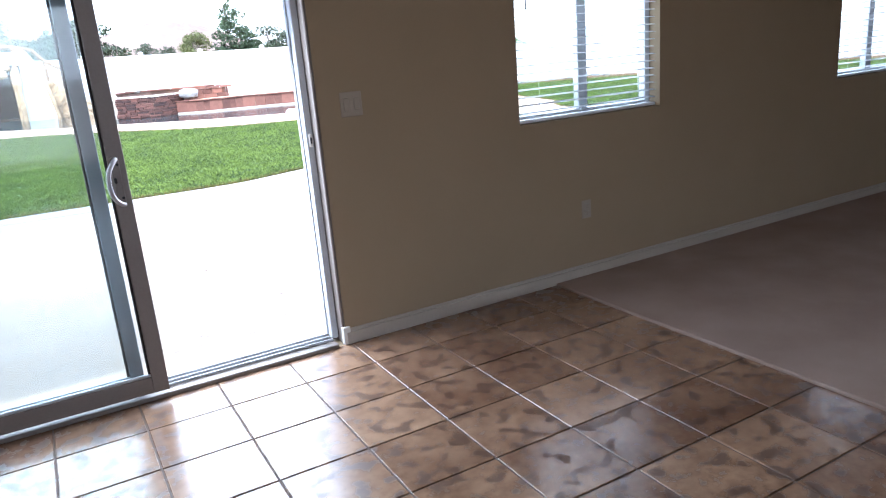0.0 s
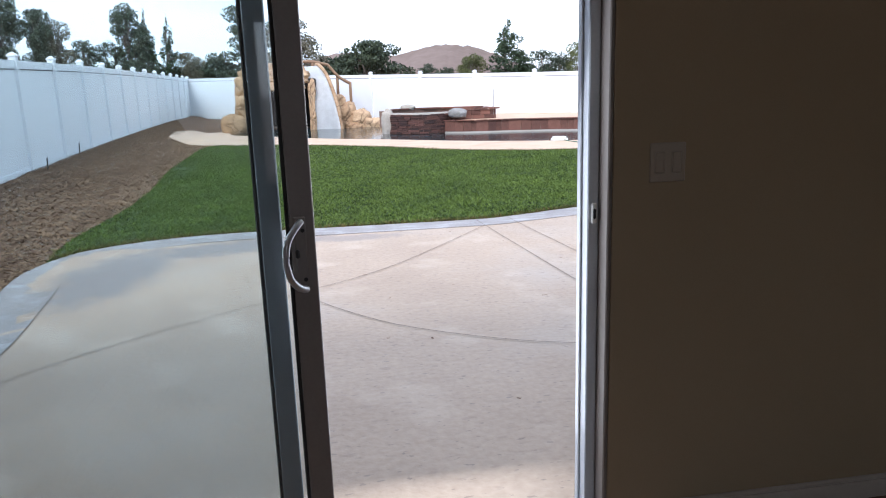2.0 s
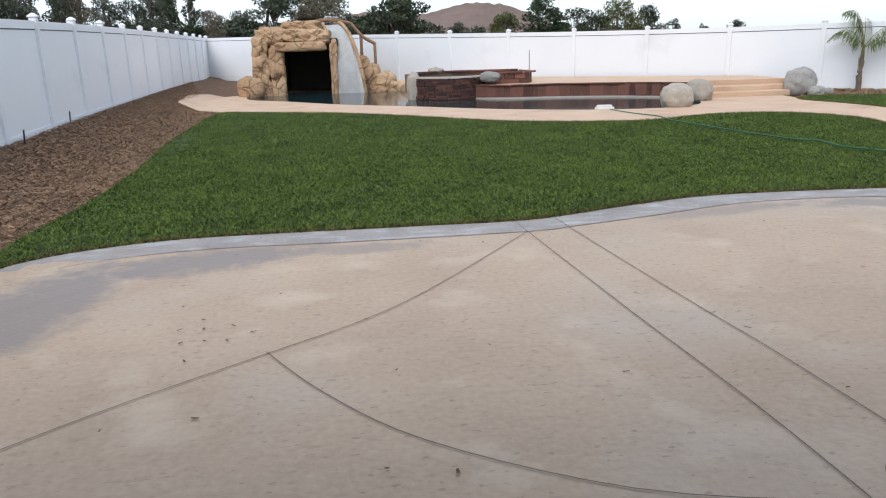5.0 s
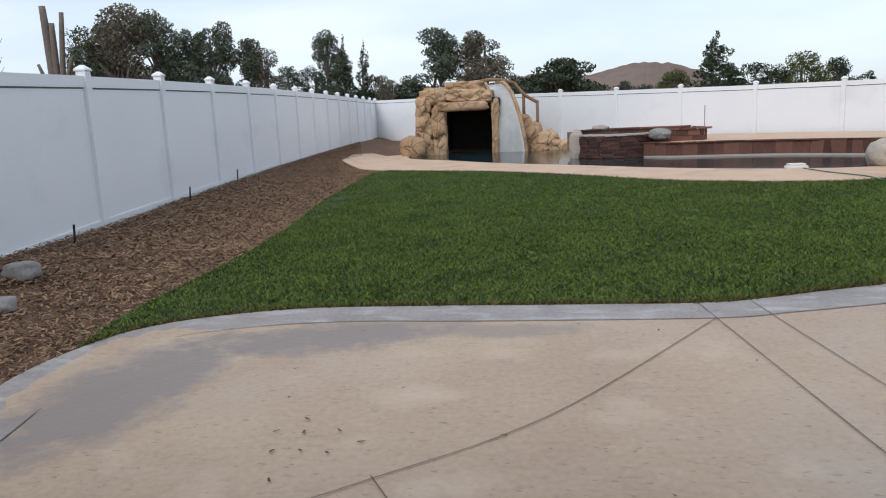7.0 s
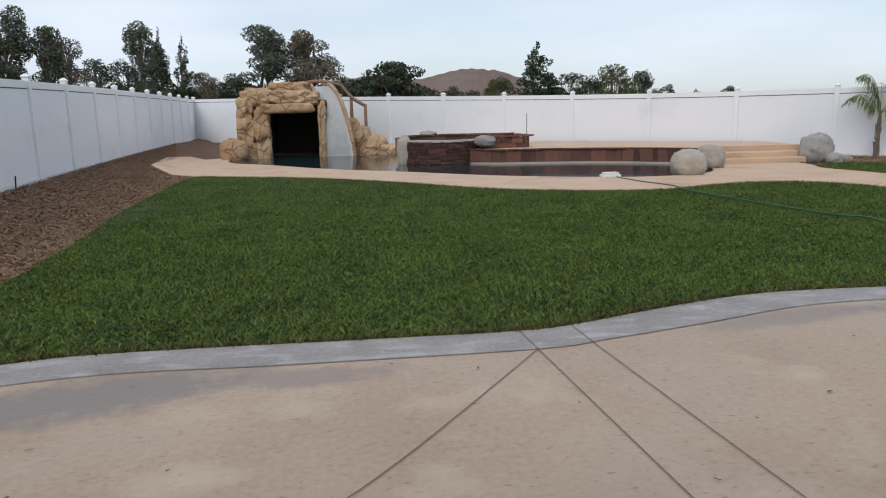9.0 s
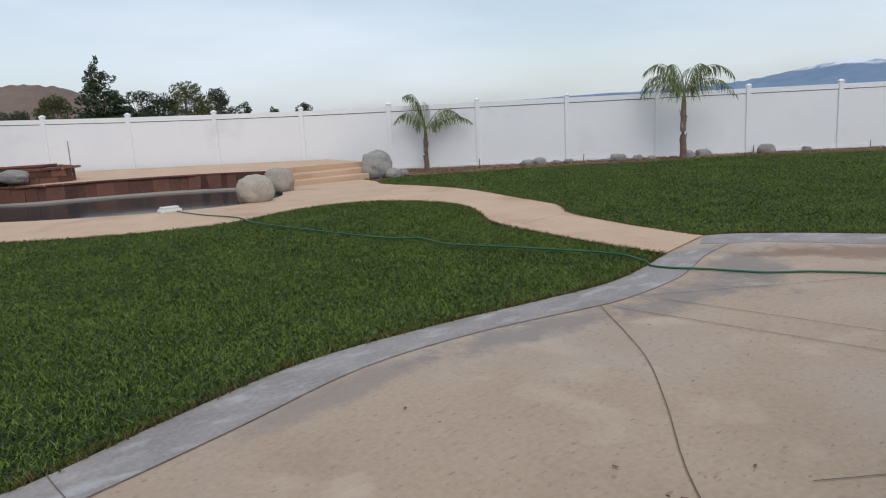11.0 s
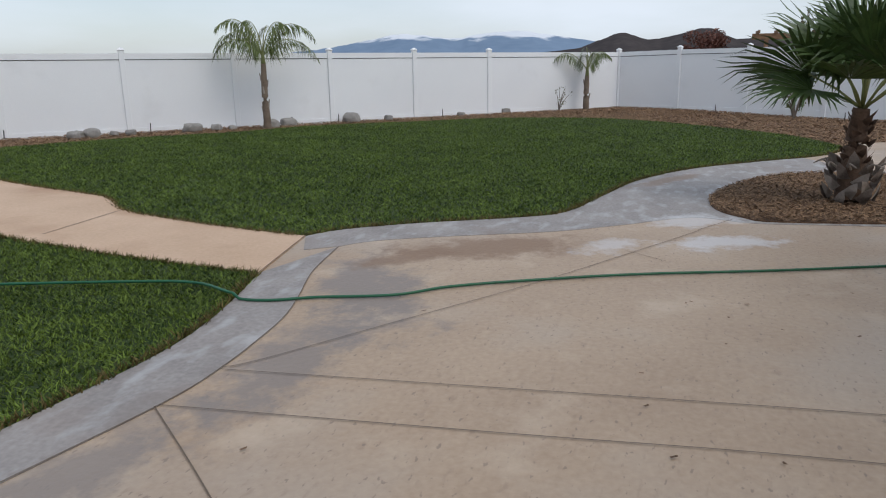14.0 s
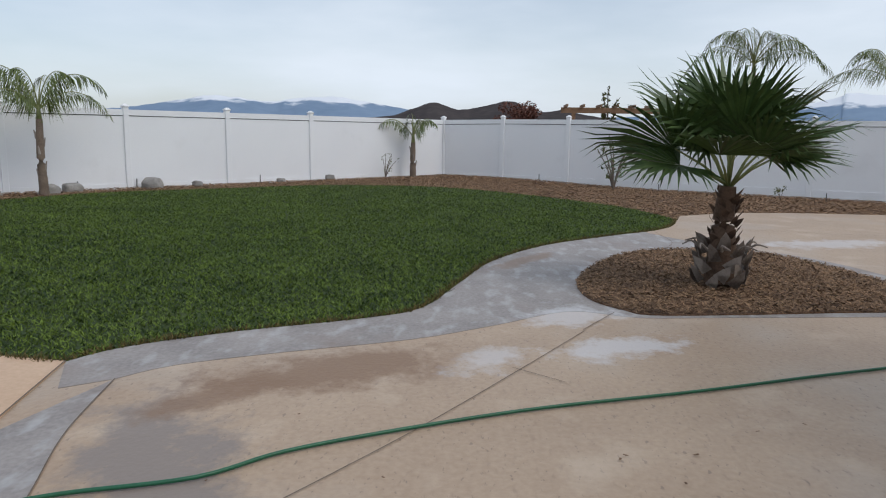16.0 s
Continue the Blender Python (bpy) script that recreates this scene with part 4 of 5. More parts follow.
pool_wall = tagged(empty("pool_wall"), "red flagstone retaining wall behind the pool", "stone wall")
wall_body("wall_core", WALL_LINE, 0.3, -0.3, 0.5, M_MORTAR, pool_wall)
wall_body("tile_band", [(p[0] + 0.02, p[1] - 0.05) for p in WALL_LINE], 0.06, -0.2, 0.165, M_COPE, pool_wall)
clad(pool_wall, WALL_LINE, 0.165, 0.50, 1, 0.14, 0.42, M_REDSTONE, 0.03, 0.10)
clad(pool_wall, [(p[0] + 0.02, p[1] - 0.02) for p in WALL_LINE], 0.50, 0.545, 1, 0.35, 0.75, M_REDSTONE, 0.06, 0.0, "cap_stone")
RAISED = [(p[0] - 0.1, p[1] + 0.2) for p in WALL_LINE] + [(10.5, 21.45), (12.9, 21.2), (13.2, 23.6), (8.5, 27.7), (6.0, 29.8), (4.9, 30.6), (4.6, 28.4), (4.7, 26.6)]
tagged(slab("raised_deck", RAISED, M_PATHC, 0.0, 0.7, flat=0.535), "pale raised concrete terrace behind the pool", "terrace", kind="structure")
steps = tagged(empty("deck_steps"), "two broad salmon concrete steps to the terrace", "steps")
boxed("step", (10.2, 12.75, 20.75, 21.3, -0.1, 0.40), M_PATHC, steps, bevel=0.02, seg=2)
boxed("step", (10.35, 12.55, 20.4, 20.75, -0.1, 0.27), M_PATHC, steps, bevel=0.02, seg=2)
spa = tagged(empty("raised_spa"), "raised round spa faced in dark stacked stone", "spa")


def arc(cx, cy, r, a0, a1, n=24):
    return [(cx + r * math.cos(radians(a0 + (a1 - a0) * k / n)), cy + r * math.sin(radians(a0 + (a1 - a0) * k / n))) for k in range(n + 1)]


SPA = arc(4.0, 25.1, 1.3, 165, 345)
wall_body("spa_core", SPA, 0.3, -0.3, 0.76, M_MORTAR, spa)
clad(spa, SPA, 0.06, 0.76, 11, 0.12, 0.4, M_LEDGER, 0.035, 0.0, "ledger_stone")
SPA_B = [(4.85, 23.95), (5.5, 23.93), (6.1, 23.95), (6.3, 24.2), (6.32, 24.8), (6.3, 25.7)]
wall_body("spa_back", SPA_B, 0.3, 0.3, 0.84, M_MORTAR, spa)
clad(spa, SPA_B, 0.5, 0.84, 2, 0.2, 0.45, M_REDSTONE, 0.03)
clad(spa, SPA_B, 0.84, 0.90, 1, 0.4, 0.7, M_REDSTONE, 0.07, 0.0, "cap_stone")
SPA_C = [(2.75, 25.5), (3.2, 26.1), (4.2, 26.45), (5.3, 26.3), (6.3, 25.9)]
wall_body("spa_back", SPA_C, 0.3, 0.3, 0.86, M_MORTAR, spa)
clad(spa, SPA_C, 0.86, 0.92, 1, 0.4, 0.8, M_REDSTONE, 0.1, 0.0, "cap_stone")
wall_body("spillway", arc(4.0, 25.1, 1.33, 205, 320), 0.3, 0.74, 0.80, M_COPE, spa)
tagged(part("spa_water", rock_bm((2.2, 2.2, 0.04), 3, 0.0, 0.0, 2), M_WATER, spa), "still spa water").location = (4.0, 25.2, 0.74)
part("umbrella_sleeve", tube(bmesh.new(), [(6.25, 24.1, 0.5), (6.25, 24.1, 1.5)], 0.012, sides=6), M_GREYROCK, spa)
for i, (x, y, z, s, m, sq) in enumerate(((8.36, 18.2, 0.36, (0.78, 0.75, 0.66), M_BOULDER, 0.2), (9.62, 19.7, 0.36, (0.72, 0.7, 0.66), M_BOULDER, 0.35), (13.0, 20.7, 0.42, (0.95, 0.85, 0.85), M_GREYROCK, 0.25), (13.15, 20.2, 0.2, (0.5, 0.45, 0.35), M_GREYROCK, 0.3),
                                         (2.72, 24.7, 0.45, (0.4, 0.45, 1.05), M_BOULDER, 0.35), (4.95, 23.75, 0.75, (0.75, 0.5, 0.34), M_GREYROCK, 0.2), (3.6, 26.4, 0.93, (0.6, 0.4, 0.22), M_BOULDER, 0.2), (10.0, 20.25, 0.2, (0.5, 0.5, 0.3), M_BOULDER, 0.3))):
    tagged(rock("boulder", (x, y, z), s, 70 + i, m, None, 25 * i, sq, 4, 0.14), "rounded %s boulder beside the pool" % ("grey" if m is M_GREYROCK else "pale granite"), "boulder", "boulders")
for i, (x, y, s) in enumerate(((17.2, 19.15, 0.42), (17.55, 19.0, 0.5), (17.95, 18.75, 0.25), (18.2, 18.5, 0.3), (19.25, 17.55, 0.52), (19.75, 17.2, 0.36), (20.05, 16.95, 0.25), (20.75, 16.25, 0.5), (21.3, 16.05, 0.5), (22.9, 15.0, 0.62), (23.7, 14.2, 0.34), (25.6, 12.6, 0.28), (27.3, 11.6, 0.35),
                               (-3.4, 8.75, 0.36), (-2.95, 7.9, 0.25), (13.6, 20.35, 0.4))):
    tagged(rock("rock", (x, y, land(x, y) + s * 0.12), (s * 0.95, s * 0.8, s * 0.58), 90 + i, M_GREYROCK, None, 40 * i, 0.45, 3, 0.25), "small grey rock half sunk in the mulch", "rock", "rocks in the mulch")
skim = tagged(boxed("pool_float", (6.38, 6.78, 17.95, 18.2, 0.13, 0.21), M_TRIM, bevel=0.03, seg=2), "white plastic pool cover box at the deck edge", "pool fitting")
boxed("lid", (6.42, 6.74, 17.98, 18.17, 0.21, 0.25), M_TRIM, skim, bevel=0.015, seg=2)

# ---- hose ----
M_HOSE = mat("green_hose", (0.006, 0.075, 0.035), (0.012, 0.13, 0.06), 0.4, 5, 60, 0.1)
HOSE = smooth_line([(6.66, 18.2), (6.76, 17.0), (7.04, 16.0), (6.93, 15.26), (7.17, 14.07), (7.59, 12.5), (7.88, 12.09), (7.87, 11.47), (8.2, 10.75), (8.5, 9.95), (8.64, 9.4), (8.5, 8.97), (8.52, 8.7), (8.68, 8.4), (8.88, 7.9), (9.18, 7.58),
                    (9.5, 7.05), (9.88, 6.3), (10.28, 5.28), (10.75, 4.2), (11.2, 3.0), (11.4, 1.8)], 6)
tagged(part("garden_hose", tube(bmesh.new(), [(x, y, land(x, y) + (0.05 if y > 8.95 and y < 15.7 else 0.016) + (0.012 if y > 15.7 else 0.0)) for x, y in HOSE], 0.011, 0.011, 8), M_HOSE, None, "", True),
       "long green garden hose lying across lawn and patio", "hose")
# ---- palms, shrubs and trees ----
M_BARK = mat("palm_bark", (0.10, 0.07, 0.05), (0.26, 0.20, 0.155), 0.95, 6, 40, 0.8, spread=0.5, dist=0.02)
M_BOOT = mat("dry_palm_boot", (0.13, 0.10, 0.08), (0.36, 0.31, 0.27), 0.9, 6, 40, 0.6, rnd=0.6, spread=0.6)
M_FAN = mat("fan_palm_leaf", (0.022, 0.05, 0.012), (0.085, 0.135, 0.036), 0.45, 5, 40, 0.1, island=0.35, spread=0.7)
M_FANOLD = mat("yellowing_palm_leaf", (0.08, 0.10, 0.02), (0.19, 0.20, 0.05), 0.5, 5, 40, 0.1, island=0.4, spread=0.7)
M_QUEEN = mat("feather_palm_leaf", (0.045, 0.075, 0.014), (0.15, 0.185, 0.045), 0.5, 5, 40, 0.1, island=0.5, spread=0.7)
M_STEM = mat("palm_stalk", (0.14, 0.17, 0.05), (0.25, 0.26, 0.10), 0.5, 6, 40, 0.1)
M_TWIG = mat("bare_twig", (0.10, 0.075, 0.06), (0.22, 0.18, 0.15), 0.9, 6, 40, 0.3)


def frond(length, az, rise, droop, leaf, n=58):
    """Points of a feather frond: its stalk, and the two-faced leaflets."""
    ca, sa = math.cos(az), math.sin(az)
    stalk = []
    for i in range(13):
        t = i / 12
        r = length * (t * math.cos(rise) + 0.26 * t * t)
        z = length * (t * math.sin(rise) - (droop + 0.3) * t ** 3.2)
        stalk.append((r * ca, r * sa, z))
    v = []
    for i in range(n):
        t = 0.12 + 0.88 * i / (n - 1)
        k = min(11, int(t * 12))
        u = t * 12 - k
        p = [stalk[k][j] + (stalk[k + 1][j] - stalk[k][j]) * u for j in range(3)]
        L = leaf * (0.55 + 0.75 * math.sin(math.pi * min(1, 0.15 + 0.85 * t))) * random.uniform(0.8, 1.1)
        for s in (-1, 1):
            tilt = random.uniform(0.2, 0.5)
            ox, oy = (-sa * s * 0.6 + ca * tilt) * L, (ca * s * 0.6 + sa * tilt) * L
            dz = -L * random.uniform(0.45, 0.95)
            w = 0.0085 * (0.7 + length * 0.25)
            m = (p[0] + ox * 0.6, p[1] + oy * 0.6, p[2] + dz * 0.25)
            e = (p[0] + ox, p[1] + oy, p[2] + dz)
            v += [tuple(p), (m[0] + ca * w, m[1] + sa * w, m[2]), e, (m[0] - ca * w, m[1] - sa * w, m[2])]
    return stalk, v


def queen_palm(x, y, z, trunk_h, trunk_r, fronds, leaf, label, stub=0.18):
    th = tagged(empty("palm_tree", (x, y, z)), label, "palm", "feather palms")
    part("trunk", tube(bmesh.new(), smooth_line([(0, 0, -0.1), (0.01, 0, trunk_h * 0.12), (0.0, 0.01, trunk_h * 0.5), (0.02, 0, trunk_h)], 5), trunk_r * 1.35, trunk_r * 0.75, 12), M_BARK, th, "", True)
    for k in range(7):
        a = k * 2.4
        part("leaf_base", tube(bmesh.new(), [(trunk_r * 0.7 * math.cos(a), trunk_r * 0.7 * math.sin(a), trunk_h * (0.15 + 0.1 * k)), (trunk_r * 1.25 * math.cos(a), trunk_r * 1.25 * math.sin(a), trunk_h * (0.15 + 0.1 * k) + stub)], trunk_r * 0.4, trunk_r * 0.12, 5), M_BOOT, th)
    part("crownshaft", tube(bmesh.new(), [(0.02, 0, trunk_h * 0.95), (0.02, 0, trunk_h + stub * 1.6)], trunk_r * 0.8, trunk_r * 0.35, 10), M_STEM, th, "", True)
    for ln, az, rise, droop in fronds:
        ln *= 1.06 if trunk_h < 2 else 1.12
        st, v = frond(ln, radians(az), radians(min(88, rise + 10)), droop, leaf)
        v = np.array(v) + np.array((0.02, 0, trunk_h + stub))
        fr = part("frond", tube(bmesh.new(), [(a + 0.02, b, c + trunk_h + stub) for a, b, c in st], trunk_r * 0.22, 0.004, 5), M_STEM, th)
        strips("leaf_fringe", v, 4, M_QUEEN, fr)
    return th


queen_palm(15.35, 21.55, 0.11, 0.98, 0.07, [(1.75, 120, 76, 0.16), (1.35, -50, 52, 0.35), (1.25, -38, 30, 0.22), (1.2, 60, 80, 0.05), (1.2, 140, 55, 0.4), (0.9, 230, 45, 0.4)], 0.36, "young feather palm with thin crown against the fence")
queen_palm(20.4, 16.15, 0.10, 1.62, 0.085, [(1.75, 125, 62, 0.3), (1.75, -52, 55, 0.38), (1.4, -70, 72, 0.2), (1.5, 100, 50, 0.45), (1.3, 10, 70, 0.2), (1.4, -35, 35, 0.45), (1.3, 160, 35, 0.4), (1.3, 130, 80, 0.1)], 0.42, "young feather palm with arching fronds and slender trunk")
queen_palm(29.2, 9.3, 0.08, 1.15, 0.095, [(1.6, 105, 45, 0.55), (1.2, -80, 62, 0.35), (1.05, 20, 82, 0.03), (0.95, -40, 74, 0.15), (0.9, 170, 70, 0.2)], 0.36, "young feather palm in the fence corner")
queen_palm(45.9, -6.9, 0.0, 5.0, 0.16, [(3.6, 95, 58, 0.45), (3.4, 40, 66, 0.4), (3.5, -90, 55, 0.5), (3.3, -60, 70, 0.35), (3.4, 130, 66, 0.4), (3.2, 180, 60, 0.45), (3.4, -120, 42, 0.6), (3.2, 0, 80, 0.2), (3.3, 75, 35, 0.6), (3.3, -100, 25, 0.5)], 0.9, "tall feather palm standing beyond the fence", 0.4)
queen_palm(43.0, -12.6, 0.0, 4.0, 0.15, [(3.2, 95, 58, 0.45), (3.0, 60, 66, 0.4), (3.2, -90, 55, 0.5), (3.2, 120, 30, 0.5), (3.0, 180, 60, 0.45), (3.0, 80, 20, 0.5)], 0.8, "tall feather palm standing beyond the fence", 0.4)


def fan_leaf(th, base, az, rise, stalk_len, blade, seed, material):
    """A fan leaf: a stalk, and a pleated hand of narrow pointed segments."""
    rnd = random.Random(seed)
    d = Vector((math.cos(az) * math.cos(rise), math.sin(az) * math.cos(rise), math.sin(rise)))
    side = Vector((-math.sin(az), math.cos(az), 0))
    up = side.cross(d) * -1
    if up.z < 0:
        up = -up
    bend = rise - radians(20)
    d2 = Vector((math.cos(az) * math.cos(bend), math.sin(az) * math.cos(bend), math.sin(bend)))
    twist = Matrix.Rotation(radians(rnd.uniform(-38, 38)), 3, d2)
    p0, p1 = Vector(base), Vector(base) + d * stalk_len + Vector((0, 0, -0.05 * stalk_len))
    st = part("leaf_stalk", tube(bmesh.new(), [p0, (p0 + p1) / 2 + up * 0.03, p1], 0.018, 0.009, 6), M_STEM, th, "", True)
    d, side = d2, twist @ side
    up = side.cross(d)
    if up.z < 0:
        up = -up
    v = []
    n = 30
    fold = 0.35
    for k in range(n):
        ang = radians(-112 + 224 * k / (n - 1))
        L = blade * (1.0 - 0.28 * abs(ang) / 2.2) * rnd.uniform(0.93, 1.05)
        e = d * math.cos(ang) + side * math.sin(ang) - up * fold * abs(math.sin(ang)) * -0.6
        e.normalize()
        wdir = (-d * math.sin(ang) + side * math.cos(ang)).normalized()
        hw = blade * 0.030
        mid = p1 + e * L * 0.5
        q = p1 + e * L * 0.80 - Vector((0, 0, L * 0.03 + L * 0.05 * rnd.random()))
        tip = p1 + e * L - Vector((0, 0, L * (0.06 + 0.16 * rnd.random())))
        pl = up * (0.012 if k % 2 else -0.012)
        v += [p1, mid + wdir * hw + pl, mid, p1, p1, mid, mid - wdir * hw - pl, p1]
        v += [mid, mid + wdir * hw + pl, q + wdir * hw * 0.45, q, mid, q, q - wdir * hw * 0.45, mid - wdir * hw - pl]
        v += [q, q + wdir * hw * 0.45, tip, q - wdir * hw * 0.45]
    strips("leaf_blade", [tuple(a) for a in v], 4, material, st)


M_FANTRUNK = mat("brown_palm_trunk", (0.06, 0.035, 0.022), (0.17, 0.105, 0.07), 0.95, 6, 40, 0.8, spread=0.5, dist=0.02)
fan = tagged(empty("fan_palm", (13.5, 4.2, 0.02)), "stout fan palm with dark leaves in a round mulch bed", "palm")
part("trunk", tube(bmesh.new(), smooth_line([(0, 0, -0.1), (0, 0, 0.1), (0, 0.01, 0.4), (0.0, 0.02, 0.7), (0, 0.0, 1.05)], 5), 0.20, 0.08, 14), M_FANTRUNK, fan, "", True)
for k in range(64):
    a, zz = k * 2.399, 0.0 + 0.98 * (k / 64) ** 1.15
    skirt = zz < 0.42
    r = 0.23 - 0.05 * zz if skirt else 0.165 - 0.085 * zz
    bm = bmesh.new()
    w = 0.07 if skirt else 0.042
    h = 0.2 if skirt else 0.1
    lean = 0.05 if skirt else 0.045
    q = [(-w, 0, 0), (w, 0, 0), (w * 0.7, lean, h * 0.6), (0.2 * w, lean * 1.5, h), (-w * 0.7, lean, h * 0.6)]
    vs = [bm.verts.new(p) for p in q]
    bm.faces.new(vs)
    bmesh.ops.solidify(bm, geom=bm.faces[:], thickness=0.014)
    ob = part("boot", bm, M_BOOT if skirt else M_FANTRUNK, fan)
    ob.matrix_basis = pose(r * math.cos(a), r * math.sin(a), zz, 0, random.uniform(-45, 45), math.degrees(a) - 90)
for k in range(9):
    a = k * 0.7
    part("dry_stalk", tube(bmesh.new(), smooth_line([(0.22 * math.cos(a), 0.22 * math.sin(a), 0.40), (0.32 * math.cos(a), 0.32 * math.sin(a), 0.47), (0.42 * math.cos(a + 0.2), 0.42 * math.sin(a + 0.2), 0.44)], 3), 0.016, 0.006, 5), M_BOOT, fan)
for i, (az, rise, sl, bl, old) in enumerate(((97, 82, 0.62, 0.98, 0), (82, 62, 0.70, 1.0, 0), (95, 36, 0.72, 1.0, 0), (108, 22, 0.62, 0.85, 0), (-88, 60, 0.72, 1.0, 0), (-98, 44, 0.66, 0.9, 0), (-78, 34, 0.62, 0.8, 0),
                                             (180, 68, 0.6, 0.9, 0), (205, 48, 0.58, 0.8, 0), (150, 40, 0.6, 0.8, 0), (0, 80, 0.65, 0.95, 0), (-25, 58, 0.66, 0.85, 0), (35, 56, 0.66, 0.85, 0), (-130, 80, 0.65, 0.95, 0), (60, 85, 0.7, 0.98, 0))):
    fan_leaf(fan, (0, 0, 1.0 + 0.02 * (i % 4)), radians(az), radians(rise), sl, bl, i, M_FANOLD if old else M_FAN)


def leaves(n, spread, size, seed, squash=1.0):
    """n leaf quads, turned at random, round the points that spread(rng) gives."""
    rng = np.random.default_rng(seed)
    c = spread(rng, n)
    a = rng.normal(size=(n, 3))
    a /= np.linalg.norm(a, axis=1)[:, None]
    b = rng.normal(size=(n, 3))
    b = np.cross(a, b)
    b /= np.linalg.norm(b, axis=1)[:, None]
    s = size * rng.uniform(0.5, 1.3, (n, 1))
    return np.stack([c - a * s, c + b * s * 0.45, c + a * s, c - b * s * 0.45], 1)


def clumps(centres, radii):
    centres, radii = np.array(centres), np.array(radii)

    def spread(rng, n):
        p = np.prod(radii, axis=1)
        k = rng.choice(len(centres), n, p=p / p.sum())
        d = rng.normal(size=(n, 3))
        d /= np.linalg.norm(d, axis=1)[:, None]
        return centres[k] + d * radii[k] * rng.uniform(0.25, 1.0, (n, 1)) ** 0.5
    return spread


M_EUC = mat("grey_green_leaf", (0.038, 0.052, 0.034), (0.155, 0.178, 0.12), 0.75, 0.3, 2, 0, island=0.5, spread=0.7)
M_EUCB = mat("olive_brown_leaf", (0.075, 0.07, 0.045), (0.22, 0.195, 0.13), 0.75, 0.3, 2, 0, island=0.5, spread=0.7)
M_OAK = mat("dark_oak_leaf", (0.016, 0.027, 0.014), (0.075, 0.098, 0.05), 0.7, 0.3, 2, 0, island=0.5, spread=0.7)
M_PINE = mat("pine_needle", (0.014, 0.03, 0.012), (0.062, 0.095, 0.038), 0.7, 0.3, 2, 0, island=0.5, spread=0.7)
M_OLIVE = mat("yellow_green_leaf", (0.05, 0.065, 0.018), (0.16, 0.17, 0.055), 0.7, 0.3, 2, 0, island=0.5, spread=0.7)
M_RED = mat("reddish_leaf", (0.07, 0.025, 0.018), (0.20, 0.085, 0.06), 0.8, 0.3, 2, 0, island=0.5, spread=0.7)
M_TRUNK = mat("grey_brown_bark", (0.10, 0.08, 0.065), (0.24, 0.20, 0.17), 0.95, 3, 20, 0.5)
TREE = {"eucalyptus": (M_EUC, "tall grey-green eucalyptus beyond the fence"), "brown": (M_EUCB, "airy olive-brown eucalyptus beyond the fence"), "oak": (M_OAK, "broad dark round-crowned tree beyond the fence"), "pine": (M_PINE, "dark pointed pine beyond the fence"),
        "olive": (M_OLIVE, "yellow-green leafy tree beyond the fence"), "far": (M_OAK, "dark low distant tree beyond the fence"), "red": (M_RED, "reddish brown bush beyond the fence"), "bare": (M_TWIG, "leafless pale branching tree beyond the fence")}


